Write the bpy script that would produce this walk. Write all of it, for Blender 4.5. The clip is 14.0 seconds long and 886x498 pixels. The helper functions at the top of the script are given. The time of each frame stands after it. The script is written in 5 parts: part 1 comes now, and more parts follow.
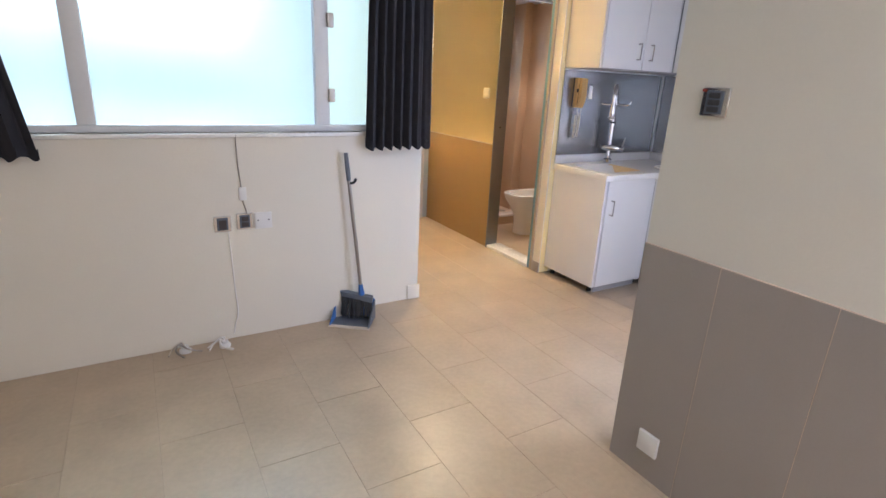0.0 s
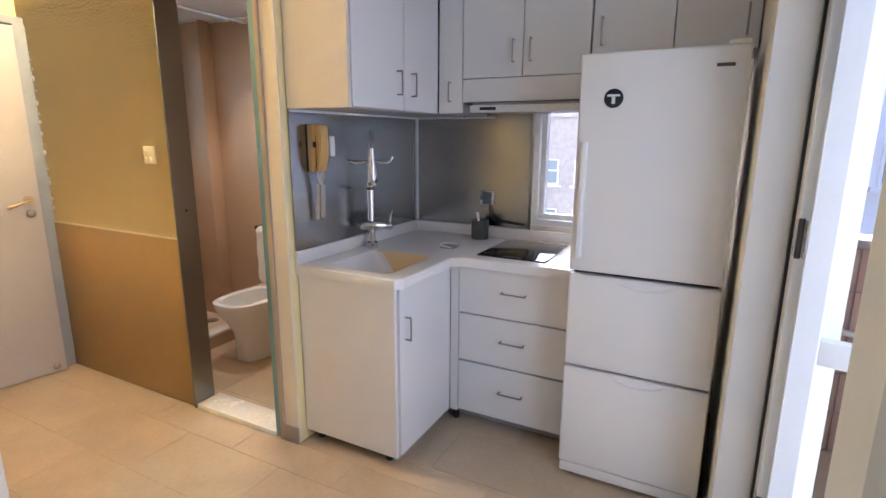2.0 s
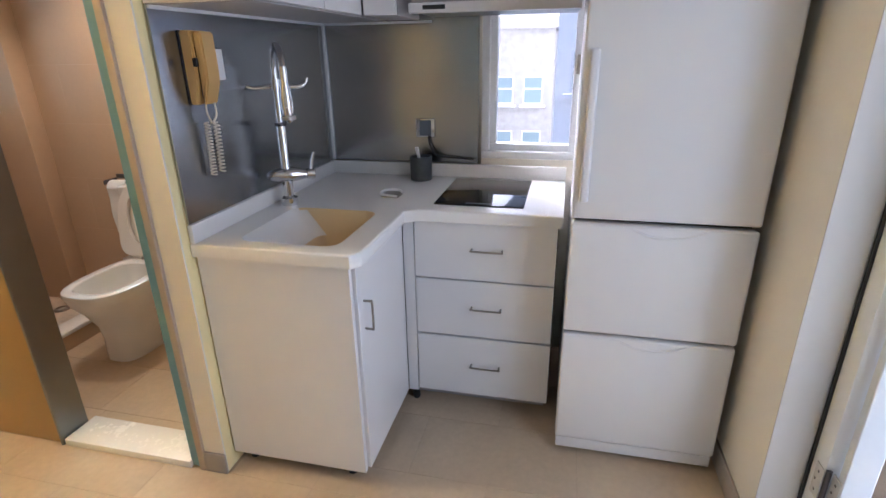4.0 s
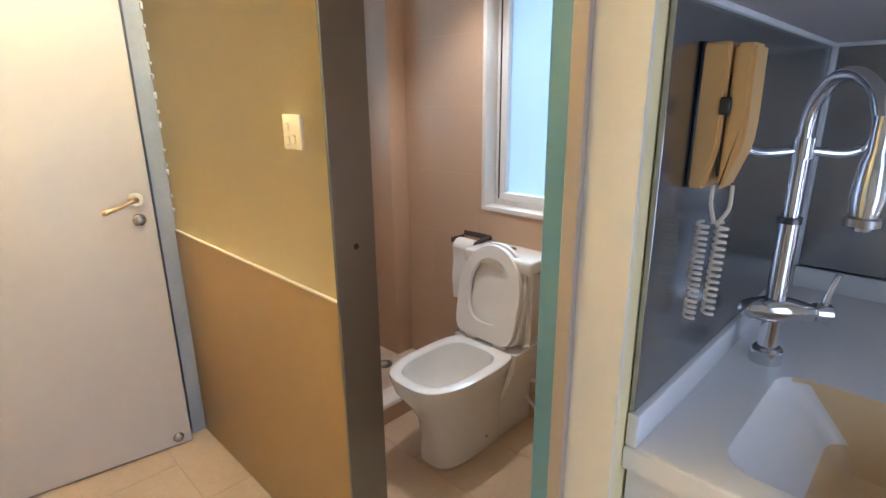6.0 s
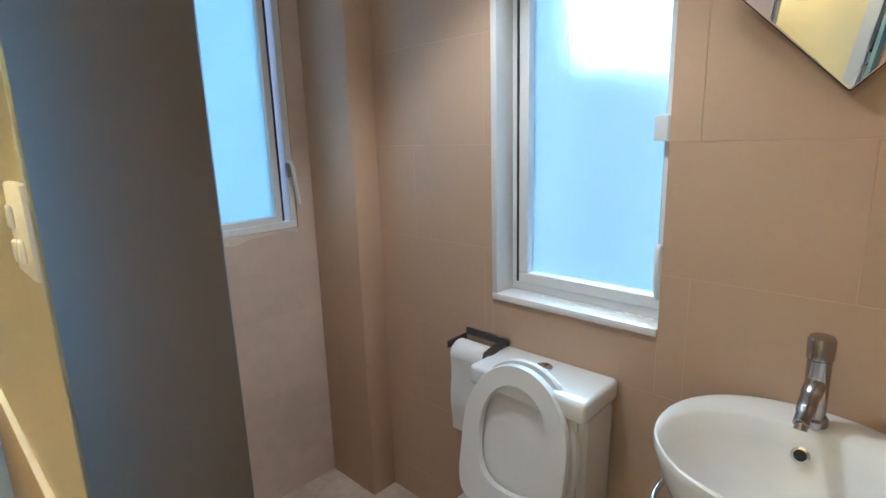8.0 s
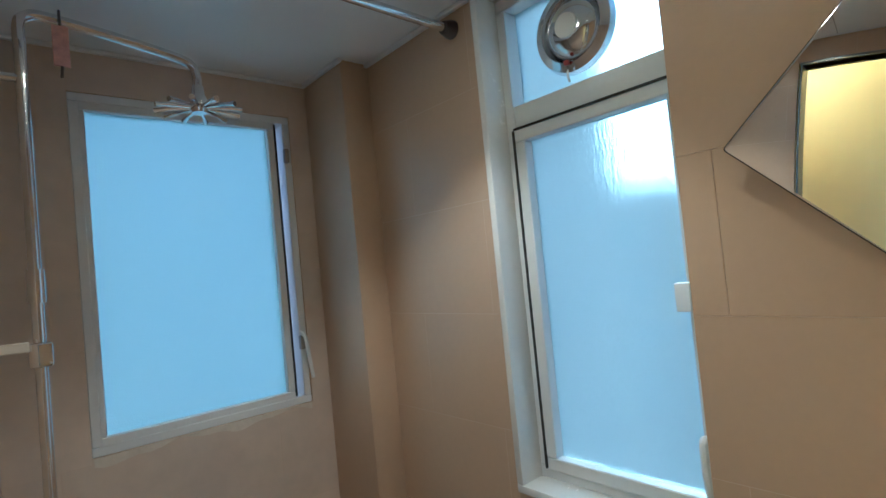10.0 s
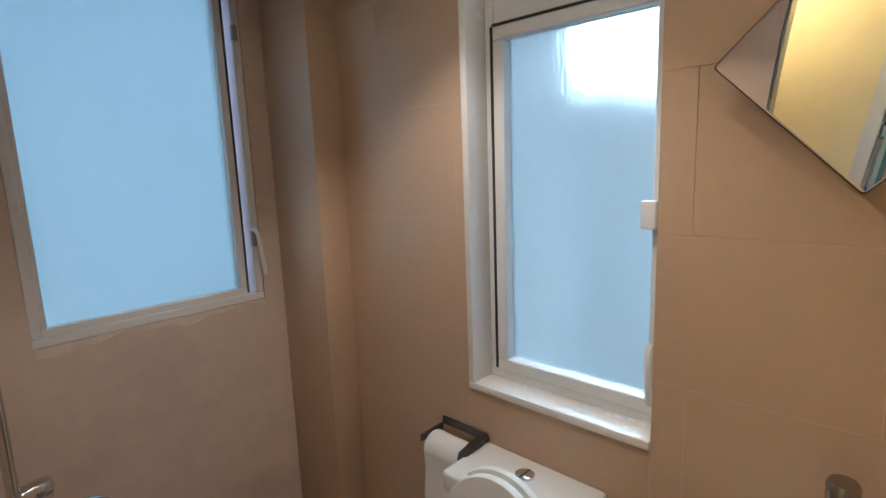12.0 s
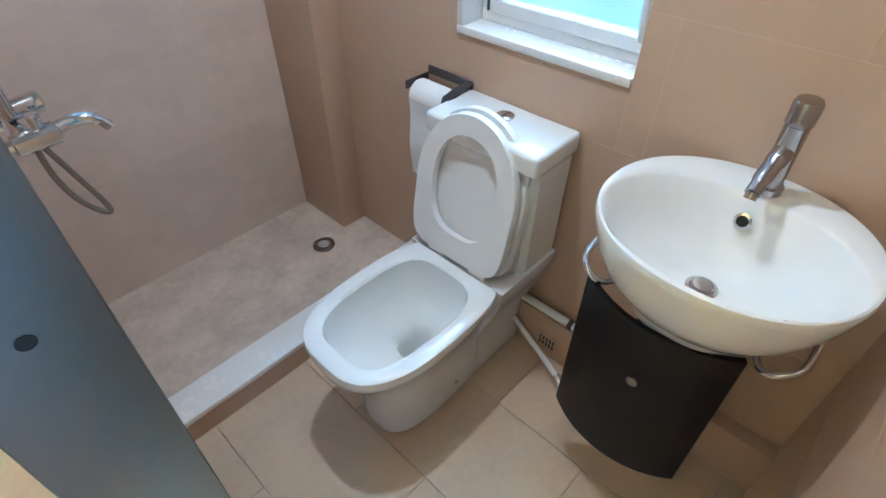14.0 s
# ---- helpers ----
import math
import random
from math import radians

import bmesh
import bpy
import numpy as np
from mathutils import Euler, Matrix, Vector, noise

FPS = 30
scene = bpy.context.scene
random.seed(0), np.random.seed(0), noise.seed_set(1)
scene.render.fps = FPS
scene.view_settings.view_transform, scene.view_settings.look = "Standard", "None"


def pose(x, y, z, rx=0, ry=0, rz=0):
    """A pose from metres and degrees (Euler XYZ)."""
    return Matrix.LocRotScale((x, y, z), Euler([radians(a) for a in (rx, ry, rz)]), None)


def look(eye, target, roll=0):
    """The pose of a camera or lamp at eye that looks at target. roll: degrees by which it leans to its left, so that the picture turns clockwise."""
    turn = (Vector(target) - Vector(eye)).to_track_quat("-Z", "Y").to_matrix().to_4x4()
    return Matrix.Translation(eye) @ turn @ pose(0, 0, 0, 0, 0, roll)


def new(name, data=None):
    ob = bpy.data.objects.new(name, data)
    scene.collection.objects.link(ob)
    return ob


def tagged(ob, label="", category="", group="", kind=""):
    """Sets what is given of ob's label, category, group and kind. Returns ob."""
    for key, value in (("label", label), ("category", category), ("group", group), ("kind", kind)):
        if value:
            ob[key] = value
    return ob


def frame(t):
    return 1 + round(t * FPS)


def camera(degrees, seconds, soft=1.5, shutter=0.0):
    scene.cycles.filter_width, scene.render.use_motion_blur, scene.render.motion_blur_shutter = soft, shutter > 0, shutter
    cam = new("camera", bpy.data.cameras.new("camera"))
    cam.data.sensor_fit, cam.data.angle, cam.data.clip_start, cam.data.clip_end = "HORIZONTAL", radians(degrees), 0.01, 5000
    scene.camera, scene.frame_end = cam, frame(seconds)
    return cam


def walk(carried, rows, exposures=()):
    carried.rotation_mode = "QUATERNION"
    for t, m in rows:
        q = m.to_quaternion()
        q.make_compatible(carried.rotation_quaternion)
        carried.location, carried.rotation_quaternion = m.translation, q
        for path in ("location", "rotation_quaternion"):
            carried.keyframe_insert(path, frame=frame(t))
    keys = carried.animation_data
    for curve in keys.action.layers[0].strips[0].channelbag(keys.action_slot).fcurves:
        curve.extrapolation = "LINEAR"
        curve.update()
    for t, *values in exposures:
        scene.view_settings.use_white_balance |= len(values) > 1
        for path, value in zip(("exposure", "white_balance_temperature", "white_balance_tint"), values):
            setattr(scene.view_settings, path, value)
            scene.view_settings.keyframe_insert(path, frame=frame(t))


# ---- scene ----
cam = camera(81.4, 14.0)
SKY = 0.15
DOWN = 3.4
SCONCE = 2.4
ROOM = 5.3
BALCONY_SKY = 2.2
PATH = [
    (0, (0.147, 0.145, 1.434), (1.122, 1.778, 0.817), 2.7),
    (0.5, (0.312, 0.473, 1.447), (1.592, 1.969, 1.09), 2.6),
    (1, (0.547, 0.864, 1.447), (2.012, 2.178, 1.087), 1.1),
    (1.5, (0.833, 1.194, 1.444), (2.39, 2.382, 1.039), 1.9),
    (2, (1.16, 1.467, 1.456), (2.893, 2.37, 1.029), 0.3),
    (2.2, (1.277, 1.558, 1.449), (3.057, 2.359, 1.011), 0.3),
    (4.3, (1.563, 2.039, 1.431), (3.375, 2.435, 0.682), -0.1),
    (4.5, (1.566, 2.082, 1.43), (3.349, 2.508, 0.631), 0.5),
    (4.7, (1.595, 2.136, 1.433), (3.372, 2.733, 0.737), 1.7),
    (5, (1.69, 2.266, 1.419), (3.327, 3.246, 0.817), -0.1),
    (5.5, (1.886, 2.524, 1.432), (3.264, 3.859, 0.867), -0.3),
    (6, (2.138, 2.809, 1.429), (3.505, 4.16, 0.875), -0.6),
    (6.5, (2.404, 3.036, 1.425), (3.827, 4.348, 0.92), -0.1),
    (6.6, (2.436, 3.09, 1.417), (3.872, 4.395, 0.934), -0.5),
    (7, (2.584, 3.241, 1.44), (4.018, 4.55, 0.962), -0.6),
    (7.1, (2.6, 3.275, 1.428), (4.073, 4.555, 0.988), -0.0),
    (9.5, (2.923, 3.452, 1.461), (4.21, 4.926, 1.047), -4.2),
    (9.8, (2.929, 3.45, 1.5), (4.282, 4.919, 1.387), -4.1),
    (10, (2.95, 3.397, 1.545), (4.259, 4.908, 1.613), -5.5),
    (10.5, (2.958, 3.387, 1.588), (4.325, 4.769, 2.057), -7.7),
    (11, (2.942, 3.383, 1.613), (4.289, 4.689, 2.306), -9.2),
    (11.5, (2.95, 3.382, 1.604), (4.337, 4.781, 1.947), -5.7),
    (12, (2.933, 3.455, 1.558), (4.36, 4.818, 1.229), -2.1),
    (12.5, (2.93, 3.44, 1.491), (4.24, 4.731, 0.706), -0.6),
    (13, (2.921, 3.422, 1.442), (4.092, 4.551, 0.278), 0.4),
    (13.5, (2.913, 3.415, 1.406), (3.98, 4.39, 0.024), 1.9),
    (14, (2.91, 3.412, 1.415), (3.997, 4.436, 0.085), 0.2),
]
walk(cam, [(t, look(eye, target, roll)) for t, eye, target, roll in PATH], exposures=[(0.0, 3.05, 5300, 20), (0.5, 2.75, 5200, 20), (1.5, 2.9, 5300, 20), (2.2, 2.78, 5250, 18), (4.5, 2.82, 5150, 16), (5.5, 3.05, 5000, 17), (6.0, 2.95, 4650, 14), (7.0, 2.75, 4150, 11), (9.5, 2.6, 4200, -3), (10.0, 2.15, 4150, -2), (10.5, 2.25, 4500, 8), (11.5, 2.25, 4650, 10), (12.0, 2.2, 4800, 12), (12.5, 2.6, 4600, 9), (13.0, 2.75, 4300, 8), (13.5, 2.95, 4100, 7), (14.0, 3.15, 3850, 5)])

# ---- world, sun, exposure ----
world = bpy.data.worlds.new("sky")
scene.world = world
world.use_nodes = True
nt = world.node_tree
sky = nt.nodes.new("ShaderNodeTexSky")
sky.sky_type = "NISHITA"
sky.sun_disc = False
sky.sun_elevation = radians(48)
sky.sun_rotation = radians(45)
sky.air_density, sky.dust_density, sky.ozone_density = 0.35, 8.0, 0.1
nt.links.new(sky.outputs["Color"], nt.nodes["Background"].inputs["Color"])
nt.nodes["Background"].inputs["Strength"].default_value = SKY
sun = new("sun", bpy.data.lights.new("sun", "SUN"))
sun.data.energy, sun.data.angle, sun.data.color = 1.3, radians(14), (1, 0.95, 0.88)
sun.matrix_world = look((0, 0, 30), (-7.07, -7.07, 30 - 11.1))

# daylight in the opening of the balcony door
opening = new("balcony_daylight", bpy.data.lights.new("balcony_daylight", "AREA"))
opening.data.shape, opening.data.size, opening.data.size_y = "RECTANGLE", 1.0, 2.0
opening.data.energy, opening.data.color = BALCONY_SKY, (0.86, 0.93, 1.0)
opening.matrix_world = look((2.36, 1.0, 1.12), (2.36, 3.0, 1.0))


# ---- materials ----
def mat(name, color, rough=0.5, metal=0.0, var=0.06, scale=3.0, grain=60.0, bump=0.02, spec=0.5, per_piece=0.0, stretch=(1, 1, 1), island=False, coat=0.0):
    """A surface with broad stains, fine grain, relief and an even tone change from piece to piece."""
    m = bpy.data.materials.new(name)
    m.use_nodes = True
    n, l = m.node_tree.nodes, m.node_tree.links
    b = n["Principled BSDF"]
    b.inputs["Metallic"].default_value = metal
    b.inputs["Specular IOR Level"].default_value = spec
    b.inputs["Coat Weight"].default_value = coat
    geo = n.new("ShaderNodeNewGeometry")
    mp = n.new("ShaderNodeMapping")
    mp.inputs["Scale"].default_value = stretch
    l.new(geo.outputs["Position"], mp.inputs["Vector"])
    big, fine = n.new("ShaderNodeTexNoise"), n.new("ShaderNodeTexNoise")
    big.inputs["Scale"].default_value, big.inputs["Detail"].default_value = scale, 5
    fine.inputs["Scale"].default_value, fine.inputs["Detail"].default_value = grain, 3
    l.new(mp.outputs["Vector"], big.inputs["Vector"])
    l.new(mp.outputs["Vector"], fine.inputs["Vector"])
    add = n.new("ShaderNodeMath"); add.operation = "MULTIPLY_ADD"
    l.new(fine.outputs["Fac"], add.inputs[0]); add.inputs[1].default_value = 0.45
    l.new(big.outputs["Fac"], add.inputs[2])
    tone = n.new("ShaderNodeMapRange")
    tone.inputs["From Min"].default_value, tone.inputs["From Max"].default_value = 0.4, 1.05
    tone.inputs["To Min"].default_value, tone.inputs["To Max"].default_value = 1 - var, 1 + var
    l.new(add.outputs[0], tone.inputs["Value"])
    value = tone.outputs[0]
    if per_piece:
        if island:
            r = geo.outputs["Random Per Island"]
        else:
            r = n.new("ShaderNodeObjectInfo").outputs["Random"]
        pr = n.new("ShaderNodeMapRange")
        pr.inputs["To Min"].default_value, pr.inputs["To Max"].default_value = 1 - per_piece, 1 + per_piece
        l.new(r, pr.inputs["Value"])
        mu = n.new("ShaderNodeMath"); mu.operation = "MULTIPLY"
        l.new(value, mu.inputs[0]); l.new(pr.outputs[0], mu.inputs[1])
        value = mu.outputs[0]
    hsv = n.new("ShaderNodeHueSaturation")
    hsv.inputs["Color"].default_value = (*color, 1)
    l.new(value, hsv.inputs["Value"])
    l.new(hsv.outputs["Color"], b.inputs["Base Color"])
    rr = n.new("ShaderNodeMapRange")
    rr.inputs["From Min"].default_value, rr.inputs["From Max"].default_value = 0.4, 1.05
    rr.inputs["To Min"].default_value, rr.inputs["To Max"].default_value = max(0.02, rough - min(0.07, var)), min(1, rough + min(0.07, var))
    l.new(add.outputs[0], rr.inputs["Value"]); l.new(rr.outputs[0], b.inputs["Roughness"])
    if bump:
        bp = n.new("ShaderNodeBump")
        bp.inputs["Strength"].default_value, bp.inputs["Distance"].default_value = 0.5, bump * 0.1
        l.new(add.outputs[0], bp.inputs["Height"]); l.new(bp.outputs[0], b.inputs["Normal"])
    return m


def frosted(name, color, scale, bump, share, rough, run=1.0):
    """Obscured window glass: it passes daylight on in all directions."""
    m = bpy.data.materials.new(name)
    m.use_nodes = True
    n, l = m.node_tree.nodes, m.node_tree.links
    n.remove(n["Principled BSDF"])
    out = n["Material Output"]
    tr, gl, mix = n.new("ShaderNodeBsdfTranslucent"), n.new("ShaderNodeBsdfGlossy"), n.new("ShaderNodeMixShader")
    rf = n.new("ShaderNodeBsdfRefraction"); mix2 = n.new("ShaderNodeMixShader")
    tr.inputs["Color"].default_value = (*color, 1)
    rf.inputs["Color"].default_value = (*color, 1)
    rf.inputs["IOR"].default_value, rf.inputs["Roughness"].default_value = 1.12, rough
    gl.inputs["Roughness"].default_value = 0.25
    tx = n.new("ShaderNodeTexNoise"); tx.inputs["Scale"].default_value = scale
    bp = n.new("ShaderNodeBump"); bp.inputs["Strength"].default_value, bp.inputs["Distance"].default_value = 0.6, bump
    geo = n.new("ShaderNodeNewGeometry")
    mp = n.new("ShaderNodeMapping"); mp.inputs["Scale"].default_value = (1, 1, run)
    l.new(geo.outputs["Position"], mp.inputs["Vector"]); l.new(mp.outputs["Vector"], tx.inputs["Vector"])
    l.new(tx.outputs["Fac"], bp.inputs["Height"])
    l.new(bp.outputs[0], gl.inputs["Normal"]); l.new(bp.outputs[0], rf.inputs["Normal"])
    mix2.inputs["Fac"].default_value = share
    l.new(tr.outputs[0], mix2.inputs[1]); l.new(rf.outputs[0], mix2.inputs[2])
    mix.inputs["Fac"].default_value = 0.05
    l.new(mix2.outputs[0], mix.inputs[1]); l.new(gl.outputs[0], mix.inputs[2])
    l.new(mix.outputs[0], out.inputs["Surface"])
    return m


def glass_mat(name, color=(0.95, 0.98, 0.97)):
    m = bpy.data.materials.new(name)
    m.use_nodes = True
    b = m.node_tree.nodes["Principled BSDF"]
    b.inputs["Base Color"].default_value = (*color, 1)
    b.inputs["Transmission Weight"].default_value, b.inputs["Roughness"].default_value, b.inputs["IOR"].default_value = 1, 0.01, 1.01
    return m


def glow(name, color, strength):
    m = bpy.data.materials.new(name)
    m.use_nodes = True
    b = m.node_tree.nodes["Principled BSDF"]
    b.inputs["Base Color"].default_value = (0.9, 0.9, 0.88, 1)
    b.inputs["Emission Color"].default_value = (*color, 1)
    b.inputs["Emission Strength"].default_value = strength
    return m


WALL = mat("cream wall paint", (0.76, 0.71, 0.60), 0.6, var=0.03, scale=1.2, grain=90, bump=0.02)
YELLOW = mat("yellow wall paint", (0.90, 0.74, 0.36), 0.55, var=0.03, scale=1.5, grain=90, bump=0.02)
CEIL = mat("white ceiling paint", (0.78, 0.77, 0.74), 0.7, var=0.03, scale=1.0, bump=0.01)
CEILP = mat("ceiling panel", (0.80, 0.78, 0.75), 0.35, var=0.02, scale=1.0, bump=0.0)
DADO = mat("taupe wall tile", (0.36, 0.32, 0.28), 0.4, var=0.05, scale=2.0, grain=120, bump=0.01, per_piece=0.02)
BROWN = mat("brown dado panel", (0.37, 0.24, 0.09), 0.45, var=0.05, scale=2.0, grain=100, bump=0.01)
FLOOR = mat("beige floor tile", (0.505, 0.395, 0.27), 0.34, var=0.16, scale=3.5, grain=40, bump=0.012, per_piece=0.03)
GROUT = mat("floor grout", (0.42, 0.33, 0.23), 0.85, var=0.1, scale=8, bump=0.03)
BTILE = mat("beige bathroom tile", (0.53, 0.378, 0.248), 0.32, var=0.05, scale=3.0, grain=50, bump=0.008, per_piece=0.02)
BGROUT = mat("pale wall grout", (0.63, 0.49, 0.36), 0.85, var=0.05, scale=8, bump=0.02)
BFLOOR = mat("bathroom floor tile", (0.55, 0.42, 0.27), 0.4, var=0.12, scale=5.0, grain=40, bump=0.01, per_piece=0.04)
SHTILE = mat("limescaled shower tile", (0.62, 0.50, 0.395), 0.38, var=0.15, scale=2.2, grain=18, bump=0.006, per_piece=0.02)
SHOWER = mat("worn shower floor tile", (0.57, 0.475, 0.37), 0.45, var=0.30, scale=7.0, grain=40, bump=0.01)
MARBLE = mat("white marble", (0.80, 0.77, 0.72), 0.25, var=0.05, scale=5, bump=0.0)
STEEL = mat("brushed stainless steel", (0.235, 0.245, 0.25), 0.29, metal=1.0, var=0.015, scale=2.5, grain=6, bump=0.0)
STRIP = mat("beige-brown timber strip", (0.42, 0.345, 0.26), 0.5, var=0.08, scale=6, grain=40, bump=0.01, stretch=(1, 1, 0.1))
SATIN = mat("satin chrome", (0.42, 0.40, 0.385), 0.17, metal=1.0, var=0.03, grain=10, bump=0.0)
# Teal base stands in for blue window light reflected by the jamb edge.
TEAL = mat("teal edge strip", (0.16, 0.32, 0.44), 0.34, metal=0.1, var=0.04, scale=2, grain=120, bump=0.0)
BASINPANEL = mat("matt black panel", (0.006, 0.006, 0.007), 0.45, var=0.08, scale=4, bump=0.0, spec=0.25)
STEELH = mat("brushed stainless splashback", (0.37, 0.375, 0.38), 0.25, metal=1.0, var=0.012, scale=2, grain=30, bump=0.0, stretch=(0.06, 0.06, 1))
CHROME = mat("chrome", (0.72, 0.72, 0.73), 0.10, metal=1.0, var=0.03, bump=0.0)
BRASS = mat("aged brass", (0.52, 0.38, 0.18), 0.28, metal=1.0, var=0.1, bump=0.004)
NICKEL = mat("dull nickel", (0.38, 0.35, 0.31), 0.35, metal=1.0, var=0.1, bump=0.004)
HINGE = mat("worn hinge metal", (0.58, 0.56, 0.53), 0.5, metal=0.35, var=0.18, scale=30, grain=90)
DARKMETAL = mat("dark grey metal", (0.10, 0.09, 0.09), 0.4, metal=0.8, var=0.1)
CABINET = mat("white cabinet laminate", (0.78, 0.76, 0.745), 0.30, var=0.008, grain=9, scale=2, bump=0.0)
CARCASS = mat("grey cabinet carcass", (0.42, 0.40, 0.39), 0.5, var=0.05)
COUNTER = mat("white solid worktop", (0.80, 0.775, 0.74), 0.25, var=0.008, grain=9, scale=3, bump=0.0)
SINK = mat("beige sink bowl", (0.70, 0.52, 0.29), 0.3, var=0.03, scale=3, bump=0.002)
FRIDGE = mat("white fridge enamel", (0.80, 0.775, 0.755), 0.28, var=0.008, grain=9, scale=2, bump=0.0)
CERAMIC = mat("white glazed ceramic", (0.83, 0.82, 0.79), 0.08, var=0.015, scale=4, bump=0.0, coat=0.3)
PLASTIC = mat("white plastic", (0.80, 0.78, 0.74), 0.35, var=0.02, bump=0.0)
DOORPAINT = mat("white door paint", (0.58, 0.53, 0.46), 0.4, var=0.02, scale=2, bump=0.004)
ALU = mat("white aluminium", (0.74, 0.74, 0.73), 0.35, var=0.04, scale=5, bump=0.0)
GREYFRAME = mat("grey painted door frame", (0.40, 0.42, 0.41), 0.5, var=0.12, scale=6, bump=0.02)
BLACK = mat("black plastic", (0.012, 0.012, 0.013), 0.35, var=0.1, bump=0.004)
BLACKGLASS = mat("black hob glass", (0.008, 0.008, 0.009), 0.05, var=0.05, bump=0.0)
# Black for seals and bristles, and for painted gap shade by the fridge.
RUBBER_AND_SHADE = mat("black rubber seal", (0.02, 0.02, 0.02), 0.6, var=0.1)
CURTAIN = mat("dark grey curtain cloth", (0.05, 0.05, 0.056), 0.9, var=0.15, scale=20, grain=300, bump=0.03, spec=0.1)
PHONEPLASTIC = mat("tan phone plastic", (0.60, 0.37, 0.12), 0.4, var=0.03, bump=0.003)
CORD = mat("beige cord", (0.66, 0.58, 0.46), 0.5, var=0.05)
BLUE = mat("blue plastic", (0.05, 0.16, 0.45), 0.4, var=0.05)
GREYPLASTIC = mat("grey plastic", (0.13, 0.15, 0.18), 0.45, var=0.08)
CUP = mat("dark stone cup", (0.06, 0.065, 0.065), 0.5, var=0.15, scale=30)
SWITCHPLATE = mat("aged cream switch plastic", (0.80, 0.71, 0.50), 0.4, var=0.03, bump=0.0)
PLASTER = mat("smeared pale plaster", (0.68, 0.60, 0.50), 0.8, var=0.12, scale=14, grain=60, bump=0.05)
PAPER = mat("white tissue paper", (0.82, 0.80, 0.76), 0.9, var=0.03, grain=200, bump=0.03)
MIRROR = mat("mirror silver", (0.92, 0.92, 0.92), 0.01, metal=1.0, var=0.0, bump=0.0)
FROST = frosted("frosted glass", (0.78, 0.94, 0.92), 300, 0.002, 0.75, 0.5)
PATTERN = frosted("rain pattern glass", (0.83, 0.955, 0.93), 75, 0.0035, 0.9, 0.38, 0.3)
GLASS = glass_mat("clear glass")
FACADE = mat("pale facade render", (0.86, 0.85, 0.83), 0.8, var=0.06, scale=0.4, grain=6, bump=0.05)
PINK = mat("pink facade tile", (0.52, 0.36, 0.30), 0.6, var=0.08, scale=3, grain=30, bump=0.03, per_piece=0.06)
CONCRETE = mat("stained concrete", (0.40, 0.38, 0.36), 0.9, var=0.2, scale=4, grain=40, bump=0.05)
# Base lightened to hold the bluish sky that the facade panes reflect.
SKYTINTGLASS = mat("window glass with reflected sky tint", (0.24, 0.31, 0.33), 0.08, var=0.1, scale=0.5)
ASPHALT = mat("asphalt ground", (0.06, 0.06, 0.06), 0.9, var=0.2, scale=0.2, grain=3)
LAMPGLOW = glow("lit lamp", (1.0, 0.74, 0.42), 22)
WALLGLOW = glow("lit candle bulb", (1.0, 0.70, 0.30), 40)
LEDRED = mat("red lamp lens", (0.35, 0.05, 0.03), 0.3)

# ---- building helpers ----
PLACE = {}


def bm_box(x0, y0, z0, x1, y1, z1, bevel=0.0, seg=2, bm=None):
    own = bm is None
    b = bmesh.new()
    bmesh.ops.create_cube(b, size=1)
    bmesh.ops.scale(b, vec=(abs(x1 - x0), abs(y1 - y0), abs(z1 - z0)), verts=b.verts)
    bmesh.ops.translate(b, vec=((x0 + x1) / 2, (y0 + y1) / 2, (z0 + z1) / 2), verts=b.verts)
    if bevel:
        bmesh.ops.bevel(b, geom=b.edges[:], offset=bevel, segments=seg, affect="EDGES", profile=0.5)
    return b if own else join(bm, b)


def join(bm, other):
    tmp = bpy.data.meshes.new("tmp")
    other.to_mesh(tmp)
    bm.from_mesh(tmp)
    bpy.data.meshes.remove(tmp)
    other.free()
    return bm


def bm_rings(rings, cap0=True, cap1=True, closed=True):
    """A skin over rings of equally many points."""
    b = bmesh.new()
    vs = [[b.verts.new(p) for p in r] for r in rings]
    n = len(vs[0])
    for a, c in zip(vs, vs[1:]):
        for i in range(n if closed else n - 1):
            j = (i + 1) % n
            b.faces.new((a[i], a[j], c[j], c[i]))
    if cap0:
        b.faces.new(vs[0][::-1])
    if cap1:
        b.faces.new(vs[-1])
    bmesh.ops.recalc_face_normals(b, faces=b.faces)
    return b


def bm_lathe(profile, at=(0, 0, 0), axis="z", n=32, sx=1.0, sy=1.0):
    """Turns a profile of (radius, height) about an axis through at."""
    rings = []
    for r, h in profile:
        ring = []
        for i in range(n):
            a = 2 * math.pi * i / n
            u, v = r * math.cos(a) * sx, r * math.sin(a) * sy
            p = {"z": (u, v, h), "x": (h, u, v), "y": (u, h, v)}[axis]
            ring.append((p[0] + at[0], p[1] + at[1], p[2] + at[2]))
        rings.append(ring)
    return bm_rings(rings)


def bm_tube(points, r, n=10, closed=False):
    """A round tube along a line of points; r is one radius or one for each point."""
    pts = [Vector(p) for p in points]
    rs = r if isinstance(r, (list, tuple)) else [r] * len(pts)
    rings, up = [], None
    for i, p in enumerate(pts):
        d = (pts[min(i + 1, len(pts) - 1)] - pts[max(i - 1, 0)]).normalized()
        if up is None:
            up = d.orthogonal().normalized()
        up = (up - d * up.dot(d)).normalized()
        side = d.cross(up)
        rings.append([p + (up * math.cos(2 * math.pi * k / n) + side * math.sin(2 * math.pi * k / n)) * rs[i] for k in range(n)])
    return bm_rings(rings)


